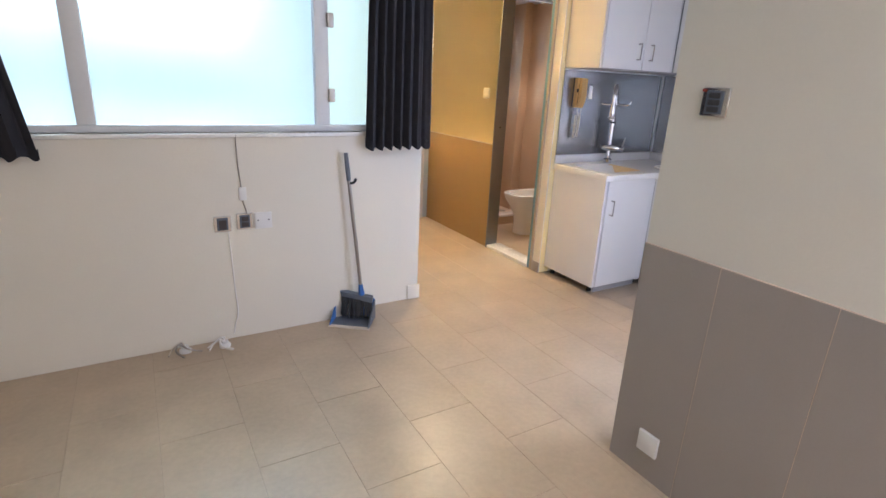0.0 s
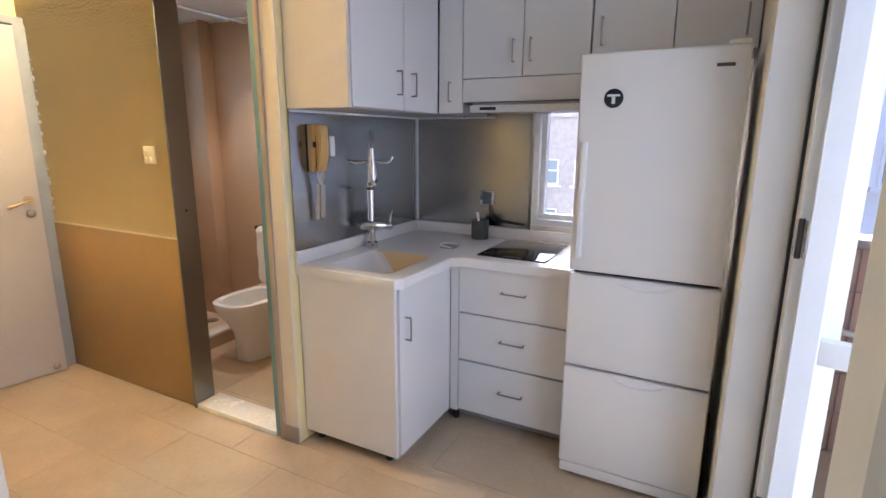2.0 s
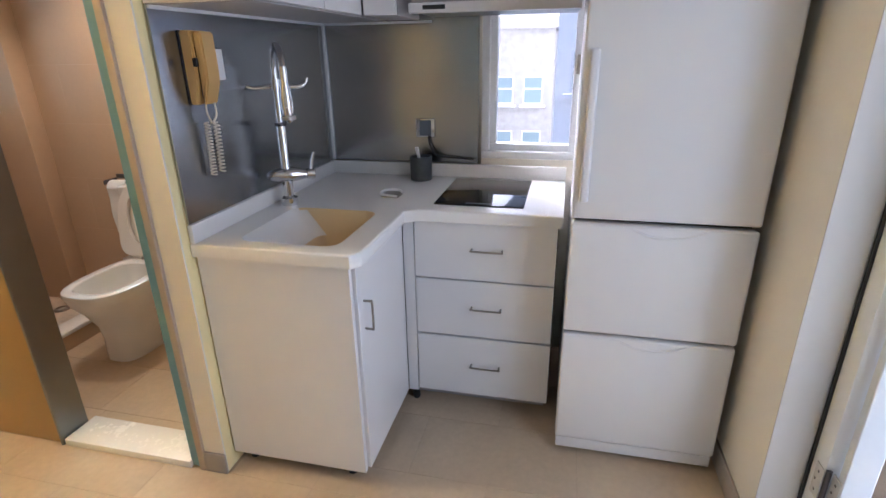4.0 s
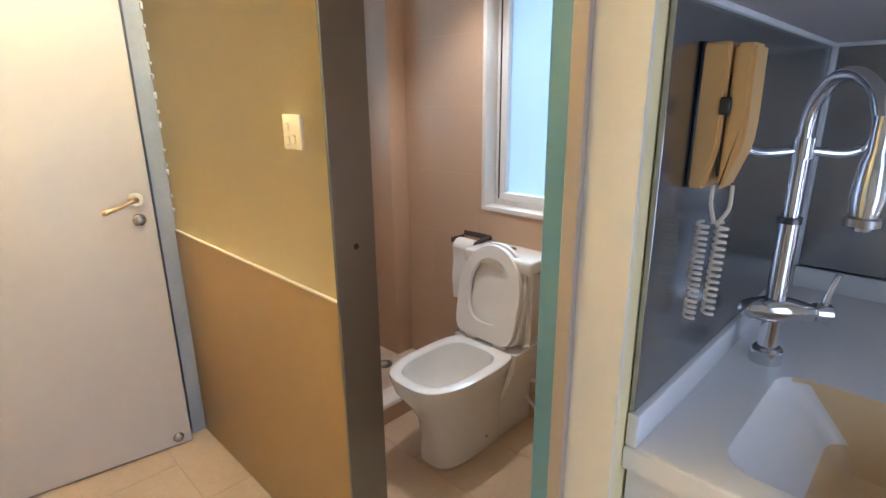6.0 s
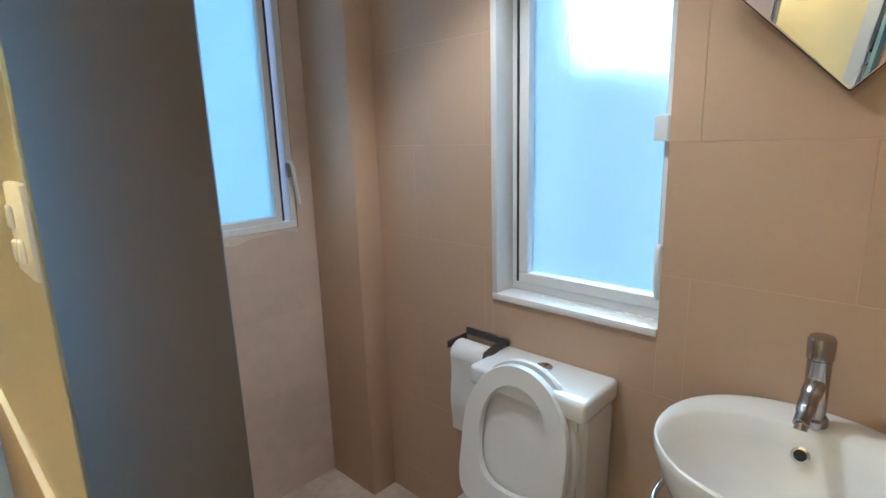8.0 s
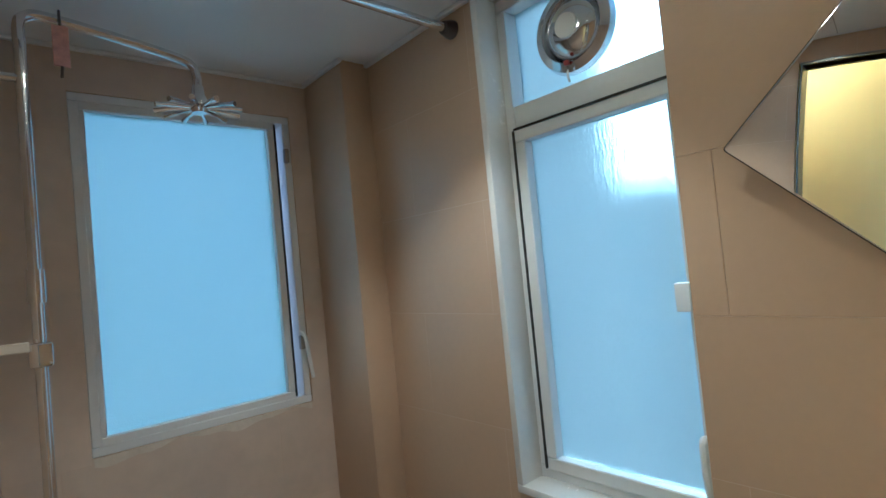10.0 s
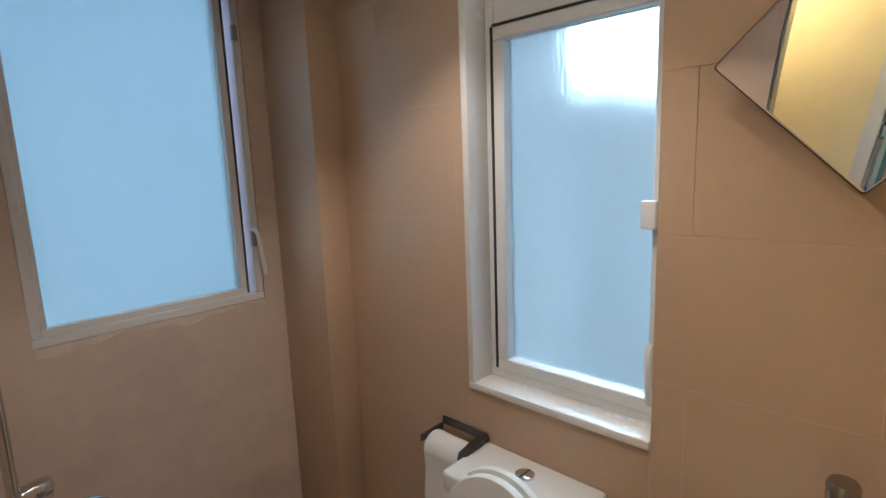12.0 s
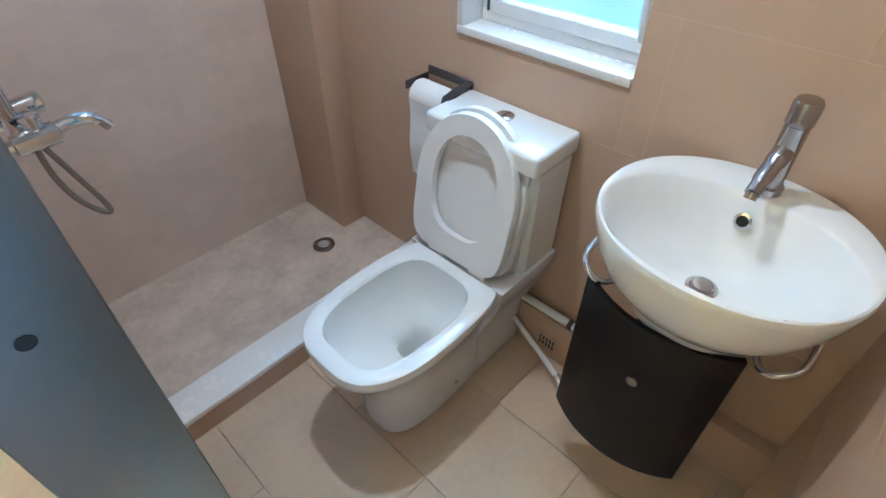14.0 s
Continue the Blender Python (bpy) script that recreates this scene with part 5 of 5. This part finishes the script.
part("plate", bm_box(2.819, 3.972, 1.312, 2.83, 4.058, 1.400, 0.003), SWITCHPLATE, ys)
for y, z in ((4.035, 1.368), (4.035, 1.335), (4.005, 1.338)):
    part("rocker", bm_box(2.815, y - 0.009, z - 0.011, 2.820, y + 0.009, z + 0.011, 0.002, 1), SWITCHPLATE, ys)


def loose_ends(x, y, seed):
    """Cut cable and pipe ends that come out of the floor."""
    r = random.Random(seed)
    c = thing("cable_ends", (x, y, 0), "loose white cable ends coming out of the floor", "cables")
    part("stub", bm_lathe([(0.030, 0.0), (0.030, 0.012), (0.018, 0.022), (0.018, 0.035), (0.012, 0.036), (0.001, 0.02)], (x, y, 0), "z", 16), PLASTIC, c)
    for k in range(5):
        a = r.uniform(0, 6.28)
        p = [(x, y, 0.03)] + [(x + math.cos(a + i * 0.7) * 0.03 * i, y + math.sin(a + i * 0.7) * 0.022 * i - 0.005 * i, 0.06 - 0.018 * i + r.uniform(0, 0.01)) for i in range(1, 4)]
        part("wire", bm_tube(arc([(q[0], min(q[1], 2.955), max(q[2], 0.006)) for q in p]), 0.004, 6), r.choice((PLASTIC, CORD, NICKEL)), c)


loose_ends(0.235, 2.925, 3)
loose_ends(0.43, 2.90, 8)


# ---- living room ----
def curtain(name, x0, x1, top_x0, top_x1, z0, z1, y, folds, seed):
    r = random.Random(seed)
    ph = [r.uniform(0, 6.28) for _ in range(4)]
    nx, nz = folds * 10, 16
    c = thing(name, ((x0 + x1) / 2, y, z0), "dark grey pleated cloth curtain beside the window", "curtain", "window curtains")
    rings = []
    for j in range(nz + 1):
        t = j / nz
        front, back = [], []
        for i in range(nx + 1):
            u = i / nx
            a, b = x0 + (top_x0 - x0) * t, x1 + (top_x1 - x1) * t
            amp = 0.026 * (1 - 0.35 * t)
            wob = math.sin(u * folds * 6.28 + ph[0] + 0.5 * math.sin(u * 5 + ph[1]) + 0.15 * t) + 0.35 * math.sin(u * folds * 12.9 + ph[2] + t)
            dz = 0.012 * math.sin(u * folds * 6.28 + ph[3]) * (1 - t)
            p = (a + (b - a) * u, y + amp * wob, z0 + (z1 - z0) * t + dz)
            front.append(p)
            back.append((p[0], p[1] + 0.003, p[2]))
        rings.append(front + back[::-1])
    part("cloth", bm_rings(rings), CURTAIN, c)
    hem = bm_rings([[(p[0], p[1] - 0.002, p[2] + dz) for p in rings[0][:nx + 1]] + [(p[0], p[1] + 0.002, p[2] + dz) for p in rings[0][nx + 1:]] for dz in (-0.001, 0.045)])
    part("hem", hem, CURTAIN, c)


curtain("curtain", 1.262, 1.672, 1.305, 1.655, 1.055, 2.60, 2.915, 7, 1)
curtain("curtain", -1.02, -0.225, -1.02, -0.45, 1.045, 2.60, 2.915, 9, 5)
cr = thing("curtain_rail", (0.3, 2.915, 2.6), "white curtain rail above the window", "curtain rail")
part("rail", bm_box(-1.15, 2.895, 2.60, 1.68, 2.935, 2.625, 0.003), ALU, cr)
for x in (-1.0, 0.3, 1.2):
    part("bracket", bm_box(x - 0.012, 2.93, 2.605, x + 0.012, 2.98, 2.63, 0.002, 1), ALU, cr)


def broom_and_pan():
    o = Vector((1.014, 2.893, 0.0))
    u, v = Vector((0.81, -0.587, 0)), Vector((0.587, 0.81, 0))
    w3 = Vector((0, 0, 1))

    def at(a, b, c):
        return o + u * a + v * b + w3 * c
    d = thing("dustpan", tuple(at(0.12, 0.08, 0)), "grey and blue plastic dustpan on the floor", "dustpan")
    W, D = 0.243, 0.175
    base = bm_rings([[at(a, b, c) for a, b, c in ((0, 0, z + 0.002), (W, 0, z + 0.002), (W - 0.012, D, z + 0.006), (0.012, D, z + 0.006))] for z in (0.0, 0.005)])
    part("pan", base, GREYPLASTIC, d)
    part("lip", bm_rings([[at(a, b, c) for a, b, c in ((-0.004, -0.006, z), (W + 0.004, -0.006, z), (W + 0.004, 0.012, z + 0.003), (-0.004, 0.012, z + 0.003))] for z in (0.0, 0.007)]), CORD, d, "pale rubber lip")
    for a0, a1, m in ((0.0, 0.008, BLUE), (W - 0.008, W, GREYPLASTIC)):
        side = bm_rings([[at(a, b, c) for b, c in ((0, 0.003), (D, 0.003), (D, 0.125), (0.06, 0.05), (0, 0.012))] for a in (a0, a1)])
        part("side", side, m, d, "blue plastic side" if m == BLUE else "")
    part("back", bm_rings([[at(a, b, c) for a, b, c in ((0.004, b, 0.004), (W - 0.004, b, 0.004), (W - 0.004, b, 0.13), (0.004, b, 0.13))] for b in (D - 0.006, D)]), BLUE, d)
    b = thing("broom", tuple(at(0.14, 0.12, 0)), "grey long-handled broom standing in the dustpan", "broom")
    head = bm_rings([[at(a, bb, c) for a, bb, c in ((0.04, 0.155 - 0.0, 0.150), (0.235, 0.145, 0.128), (0.235, 0.115, 0.124), (0.04, 0.125, 0.146))], [at(a, bb, c) for a, bb, c in ((0.035, 0.155, 0.185), (0.235, 0.150, 0.160), (0.235, 0.118, 0.156), (0.035, 0.122, 0.181))]])
    part("head", head, GREYPLASTIC, b)
    r = random.Random(2)
    br = bmesh.new()
    for k in range(46):
        a = 0.045 + 0.185 * (k % 23) / 22
        bb = 0.122 + 0.02 * (k // 23)
        zt = 0.150 - (a - 0.04) * 0.112
        join(br, bm_tube([at(a, bb, zt), at(a + r.uniform(-0.008, 0.012), bb - 0.03 + r.uniform(-0.01, 0.01), 0.022 + r.uniform(0, 0.02))], [0.0045, 0.0055], 5))
    part("bristles", br, RUBBER_AND_SHADE, b, "dark bristles")
    top = Vector((1.148, 2.935, 1.03))
    foot = at(0.165, 0.138, 0.165)
    part("socket", bm_tube([foot, foot + (top - foot) * 0.08], [0.020, 0.0125], 12), BLUE, b, "blue plastic socket")
    part("handle", bm_tube([foot + (top - foot) * 0.06, foot + (top - foot) * 0.84], 0.0105, 12), NICKEL, b)
    part("grip", bm_tube([foot + (top - foot) * 0.82, foot + (top - foot) * 0.9, top], [0.0125, 0.0135, 0.0115], 12), GREYPLASTIC, b)
    cpos = foot + (top - foot) * 0.80
    part("clip", bm_tube(arc([cpos, cpos + Vector((0.02, -0.02, 0.008)), cpos + Vector((0.03, -0.03, 0.03))]), 0.008, 8), BLACK, b, "black clip")


broom_and_pan()


def wall_sconce():
    y, z = 4.22, 2.43
    s = thing("wall_lamp", (2.8, y, z), "brass three-arm candle wall lamp, lit", "wall lamp")
    part("back_plate", bm_lathe([(0.05, 0.0), (0.05, -0.008), (0.035, -0.02), (0.015, -0.03), (0.001, -0.032)], (2.83, y, z), "x", 24), BRASS, s)
    for dy in (-0.20, 0.0, 0.20):
        tip = (2.665, y + dy, z + 0.045)
        part("arm", bm_tube(arc([(2.80, y, z), (2.745, y + dy * 0.35, z - 0.03), (2.69, y + dy * 0.75, z - 0.02), (2.665, y + dy, z + 0.02), tip]), 0.006, 8), BRASS, s)
        cup = part("candle_cup", bm_lathe([(0.006, 0.0), (0.020, 0.008), (0.022, 0.014), (0.012, 0.016), (0.012, 0.07), (0.001, 0.07)], tip, "z", 16), BRASS, s)
        part("bulb", bm_lathe([(0.010, 0.07), (0.019, 0.09), (0.020, 0.105), (0.012, 0.135), (0.002, 0.155)], tip, "z", 16), WALLGLOW, cup, "glowing candle bulb")
        la = bpy.data.lights.new("candle_lamp", "POINT")
        la.energy, la.color, la.shadow_soft_size = SCONCE, (1.0, 0.78, 0.46), 0.03
        lo = new("candle_lamp", la)
        lo.location = (tip[0] - 0.035, tip[1], tip[2] + 0.11)


def living_lamp():
    x, y = 0.92, -1.26
    l = thing("ceiling_lamp", (x, y, H - 0.06), "round white ceiling lamp, lit", "ceiling light")
    part("base", bm_lathe([(0.17, 0.0), (0.17, -0.03), (0.16, -0.035), (0.001, -0.035)], (x, y, H - 0.001), "z", 36), PLASTIC, l)
    part("diffuser", bm_lathe([(0.158, -0.036), (0.15, -0.06), (0.10, -0.08), (0.001, -0.088)], (x, y, H - 0.001), "z", 36), ROOMGLOW, l)
    a = bpy.data.lights.new("room_lamp", "AREA")
    a.shape, a.size, a.energy, a.color = "DISK", 0.34, ROOM, (1.0, 0.93, 0.85)
    o = new("room_lamp", a)
    o.location = (x, y, H - 0.10)


ROOMGLOW = glow("lit diffuser", (1.0, 0.93, 0.84), 8)
wall_sconce()
living_lamp()


# ---- balcony and outside ----
def balcony():
    solo("balcony_floor", bm_box(1.45, -0.6, -0.16, 4.15, 1.095, -0.03), CONCRETE, "stained concrete balcony floor", "balcony", "structure")
    p = thing("balcony_wall", (4.1, 0.2, -0.03), "low balcony wall with pink tiles", "parapet", kind="structure")
    part("core", bm_box(4.02, -0.6, -0.03, 4.15, 1.095, 0.98), CONCRETE, p)
    part("core", bm_box(1.45, -0.73, -0.03, 4.15, -0.6, 0.98), CONCRETE, p)
    for r in range(5):
        for c in range(7):
            part("tile", bm_box(4.008, -0.59 + c * 0.24, -0.02 + r * 0.20, 4.019, -0.355 + c * 0.24, 0.175 + r * 0.20, 0.002, 1), PINK, p)
    part("coping", bm_box(3.98, -0.75, 0.981, 4.17, 1.095, 1.02, 0.004), CONCRETE, p)
    rail = thing("balcony_rail", (3.95, 0.3, 0.4), "white painted pipe along the balcony wall", "pipe")
    part("pipe", bm_tube([(3.98, 1.07, 0.62), (3.98, 0.3, 0.50), (3.98, -0.58, 0.38)], 0.014, 10), PLASTIC, rail)
    part("pipe", bm_tube([(3.95, 1.07, 0.50), (3.95, 0.3, 0.44), (3.95, -0.58, 0.34)], 0.014, 10), PLASTIC, rail)
    # frame and the leaf that stands open towards the balcony
    f = thing("door_frame", (2.36, 1.17, 0), "white aluminium balcony door frame", "door frame", kind="structure")
    x0, x1, z1 = BALC[0], BALC[1], BALC[3]
    part("jamb", bm_box(x1 - 0.075, 1.17, -0.02, x1 - 0.002, 1.25, z1, 0.003), ALU, f)
    part("jamb", bm_box(x0 + 0.002, 1.17, -0.02, x0 + 0.06, 1.24, z1, 0.003), ALU, f)
    part("head", bm_box(x0 + 0.06, 1.17, z1 - 0.06, x1 - 0.06, 1.24, z1 - 0.002, 0.003), ALU, f)
    part("rubber_seal", bm_box(x1 - 0.013, 1.2505, 0, x1 - 0.0045, 1.258, z1 - 0.06), RUBBER_AND_SHADE, f)
    part("sill", bm_box(x0 + 0.06, 1.10, -0.028, x1 - 0.075, 1.36, 0.012, 0.003), ALU, f)
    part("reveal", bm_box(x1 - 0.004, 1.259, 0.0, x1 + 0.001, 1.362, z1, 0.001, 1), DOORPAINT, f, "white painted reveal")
    m = Matrix.Translation((x1 - 0.102, 1.238, 0)) @ Matrix.Rotation(radians(-104), 4, "Z")
    d = thing("balcony_door", (x1 - 0.102, 1.238, 0), "white aluminium glazed balcony door standing open", "door", kind="structure")

    def put(name, bm, material, parent=d, label=""):
        bm.transform(m)
        return part(name, bm, material, parent, label)
    put("leaf_frame", frame_bm("y", -0.022, 0.022, 0.012, 0.66, 0.02, 2.13, 0.062), ALU)
    put("rail", bm_box(0.074, -0.02, 0.86, 0.598, 0.02, 0.93, 0.003), ALU)
    for a, b in ((0.082, 0.86), (0.93, 2.068)):
        g = put("pane", bm_box(0.074, -0.003, a, 0.598, 0.003, b), GLASS, d, "clear glass pane")
        g.visible_shadow = False
    for z in (0.28, 1.14, 1.9):
        h = part("hinge", join(bm_box(x1 - 0.077, 1.2502, z, x1 - 0.036, 1.2535, z + 0.10, 0.001, 1), bm_box(x1 - 0.122, 1.2285, z, x1 - 0.082, 1.2335, z + 0.10, 0.001, 1)), HINGE, d, "worn metal hinge")
        part("pin", bm_tube([(x1 - 0.0795, 1.243, z - 0.005), (x1 - 0.0795, 1.243, z + 0.105)], 0.0075, 10), DARKMETAL, h)
        for k in range(3):
            for xx, yy in ((x1 - 0.056, 1.2545), (x1 - 0.104, 1.2345)):
                part("screw", bm_lathe([(0.004, 0.0), (0.004, -0.001), (0.001, -0.0015)], (xx + 0.008 * (k % 2), yy, z + 0.02 + 0.03 * k), "y", 8), DARKMETAL, h)


def outside():
    solo("ground", bm_box(-300, -300, -16.2, 300, 300, -16), ASPHALT, "dark asphalt ground far below", "ground", "structure")

    def house(name, label, x, y0, y1, z1, material, cols, rows, w, h, z_first, pitch_z):
        b = thing(name, (x + 4, (y0 + y1) / 2, -16), label, "building")
        part("wall", bm_box(x, y0, -16, x + 8, y1, z1), material, b)
        part("roof", bm_box(x - 0.15, y0 - 0.15, z1, x + 8.15, y1 + 0.15, z1 + 0.4), CONCRETE, b)
        for yc in cols:
            for k in range(rows):
                z = z_first + k * pitch_z
                win = part("window", frame_bm("x", x - 0.06, x - 0.005, yc - w / 2, yc + w / 2, z, z + h, 0.05, 0), ALU, b)
                part("pane", bm_box(x - 0.03, yc - w / 2 + 0.05, z + 0.05, x - 0.012, yc + w / 2 - 0.05, z + h - 0.05), SKYTINTGLASS, win)
                part("transom", bm_box(x - 0.05, yc - w / 2 + 0.05, z + h * 0.52, x - 0.008, yc + w / 2 - 0.05, z + h * 0.58), ALU, win)
                part("sill", bm_box(x - 0.22, yc - w / 2 - 0.12, z - 0.12, x - 0.003, yc + w / 2 + 0.12, z - 0.03), FACADE, win)
        return b
    house("apartment_building", "pale rendered apartment building with small windows", 13, -7.5, 2.25, 14, FACADE, (1.70, 1.12, -0.6, -1.4, -3.4, -4.4), 5, 0.52, 0.82, -3.2, 1.92)
    # Unseen building added to shade the shower window; its tower blocks the sun.
    house_north = thing("neighbour_building", (5.5, 11, -16), "unseen pale building added to shade the windows, with a sun-blocking grey tower", "building")
    part("wall", bm_box(2.6, 8.2, -16, 6.0, 14, 6.5), FACADE, house_north)
    part("sun_block_wall", bm_box(6.0, 8.2, -16, 11.4, 14, 17), CONCRETE, house_north)
    part("roof", bm_box(2.5, 8.1, 6.5, 5.99, 14.1, 6.8), CONCRETE, house_north)
    house("apartment_building", "grey apartment building further down the street", 24, 13.6, 34, 3.9, CONCRETE, (15.0, 16.6, 18.4, 21.0, 24.0), 4, 0.8, 1.1, -5.0, 2.2)
    house("apartment_building", "low grey apartment building across the street", 24, 2.6, 13.4, 2.3, CONCRETE, (3.4, 4.6, 6.5, 8.0, 10.5, 12.2), 3, 0.8, 1.1, -5.0, 2.2)


balcony()
outside()


# ---- tiles, laid piece by piece ----
SHAPES = {}


def tile_mesh(w, h, d, material):
    key = (round(w, 3), round(h, 3), d, material.name)
    if key not in SHAPES:
        c = min(0.0005, d / 2)
        lo = [(-w / 2, -h / 2), (w / 2, -h / 2), (w / 2, h / 2), (-w / 2, h / 2)]
        vs = [(x, y, 0) for x, y in lo] + [(x, y, d - c) for x, y in lo] + [(x - math.copysign(c, x), y - math.copysign(c, y), d) for x, y in lo]
        fs = [(8, 9, 10, 11)] + [(i + 4 * k, (i + 1) % 4 + 4 * k, (i + 1) % 4 + 4 * k + 4, i + 4 * k + 4) for k in (0, 1) for i in range(4)]
        me = bpy.data.meshes.new("tile")
        me.from_pydata(vs, [], fs)
        me.materials.append(material)
        SHAPES[key] = me
    return SHAPES[key]


def lay(parent, basis, rect, size, start, shift, material, depth, gap, holes=()):
    """Lays tiles in rows on a plane. basis: origin and rotation of the plane; rect and holes: (u0, v0, u1, v1) on it."""
    u0, v0, u1, v1 = rect
    tw, th = size
    inv = Matrix.Translation(-PLACE[parent.name])
    row = math.floor((v0 - start[1]) / th)
    while start[1] + row * th < v1:
        a, b = max(v0, start[1] + row * th), min(v1, start[1] + (row + 1) * th)
        off = start[0] + shift * (row % 2)
        col = math.floor((u0 - off) / tw)
        while off + col * tw < u1:
            p, q = max(u0, off + col * tw), min(u1, off + (col + 1) * tw)
            rects = [(p, a, q, b)]
            for hu0, hv0, hu1, hv1 in holes:
                cut = []
                for x0, y0, x1, y1 in rects:
                    if hu0 >= x1 or hu1 <= x0 or hv0 >= y1 or hv1 <= y0:
                        cut.append((x0, y0, x1, y1))
                        continue
                    if x0 < hu0: cut.append((x0, y0, hu0, y1))
                    if hu1 < x1: cut.append((hu1, y0, x1, y1))
                    m0, m1 = max(x0, hu0), min(x1, hu1)
                    if y0 < hv0: cut.append((m0, y0, m1, hv0))
                    if hv1 < y1: cut.append((m0, hv1, m1, y1))
                rects = cut
            for x0, y0, x1, y1 in rects:
                if x1 - x0 > 0.012 and y1 - y0 > 0.012:
                    o = new("tile", tile_mesh(x1 - x0 - gap, y1 - y0 - gap, depth, material))
                    o.parent = parent
                    o.matrix_basis = inv @ basis @ Matrix.Translation(((x0 + x1) / 2, (y0 + y1) / 2, 0))
            col += 1
        row += 1


def plane(o, u, v):
    u, v = Vector(u), Vector(v)
    w = u.cross(v)
    return Matrix.Translation(o) @ Matrix((u, v, w)).transposed().to_4x4()


S = bpy.data.objects
structure("wall_grout_east", wall_bm("x", 3.9600, 3.9698, 3.222, 5.148, 0.0, 2.269, [BWIN]), BGROUT, "pale grout bed of the bathroom wall tiles", "wall")
structure("wall_grout_north", wall_bm("y", 5.1410, 5.1498, 2.93, 3.96, 0.0, 2.269, [NWIN]), BGROUT, "pale grout bed of the shower wall tiles", "wall")
structure("wall_grout_south", bm_box(2.93, 3.2202, 0.0, 3.96, 3.2290, 2.269), BGROUT, "pale grout bed of the basin side tiles", "wall")
structure("wall_grout_west", wall_bm("x", 2.9202, 2.929, 3.222, 5.148, 0.0, 2.269, [(DOORWAY[0] - 0.013, DOORWAY[1] + 0.013, 0.0, DOORWAY[3] + 0.018)]), BGROUT, "pale grout bed beside the doorway", "wall")
# bathroom walls: u runs along the wall, v is height
lay(S["wall_east"], plane((3.96, 0, 0), (0, -1, 0), (0, 0, 1)), (-5.15, 0.0, -3.22, 2.27), (0.60, 0.31), (-3.48, -0.146), 0.30, BTILE, 0.0003, 0.0014, [(-BWIN[1], BWIN[2], -BWIN[0], BWIN[3])])
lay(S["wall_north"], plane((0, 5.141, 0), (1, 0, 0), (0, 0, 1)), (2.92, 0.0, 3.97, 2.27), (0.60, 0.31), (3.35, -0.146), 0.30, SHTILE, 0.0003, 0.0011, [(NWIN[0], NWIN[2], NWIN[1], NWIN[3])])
lay(S["wall_partition"], plane((0, 3.229, 0), (-1, 0, 0), (0, 0, 1)), (-3.97, 0.0, -2.92, 2.27), (0.60, 0.31), (-3.4, -0.146), 0.30, BTILE, 0.0003, 0.0014)
lay(S["wall_bathroom"], plane((2.929, 0, 0), (0, 1, 0), (0, 0, 1)), (3.22, 0.0, 5.15, 2.27), (0.60, 0.31), (3.9, -0.146), 0.30, BTILE, 0.0003, 0.0014, [(DOORWAY[0] - 0.013, DOORWAY[2], DOORWAY[1] + 0.013, DOORWAY[3] + 0.018)])
# floors: u runs along y, v along x
up = plane((0, 0, -0.0015), (0, -1, 0), (1, 0, 0))
lay(S["bathroom_floor"], up, (-4.446, 2.926, -3.22, 3.97), (0.60, 0.32), (-3.885, 3.025), 0.30, BFLOOR, 0.0015, 0.0022, [(-3.852, 2.926, -3.278, 2.962)])
lay(S["floor"], up, (-5.10, 1.04, 2.2, 2.82), (0.60, 0.32), (-2.17, 2.0), 0.31, FLOOR, 0.0015, 0.0016)
lay(S["floor"], up, (-3.1, 2.82, -1.362, 3.94), (0.60, 0.32), (-2.17, 2.0), 0.31, FLOOR, 0.0015, 0.0016, [(-3.9, 2.82, -3.1, 3.0)])
lay(S["floor"], up, (-2.98, -2.4, 2.2, 1.04), (0.60, 0.32), (-2.17, 2.0), 0.31, FLOOR, 0.0015, 0.0016)
# taupe wall tiles in the living room
structure("wall_grout_dado", bm_box(1.701, -2.2, 0.0, 1.7099, 1.315, 0.912), BGROUT, "pale grout bed of the taupe wall tiles", "wall")
lay(S["wall_right"], plane((1.701, 0, 0), (0, -1, 0), (0, 0, 1)), (-1.315, 0.0, 2.2, 0.912), (0.335, 0.912), (-1.02, 0.0), 0.0, DADO, 0.001, 0.0022)
solo("baseboard", bm_box(2.906, 1.3605, 0, 3.90, 1.370, 0.09, 0.002), DADO, "taupe tile skirting beside the fridge", "baseboard", "structure")
solo("baseboard", bm_box(1.62, 3.058, 0, 1.712, 3.075, 0.10, 0.004), WALL, "short painted skirting at the wall end", "baseboard", "structure")
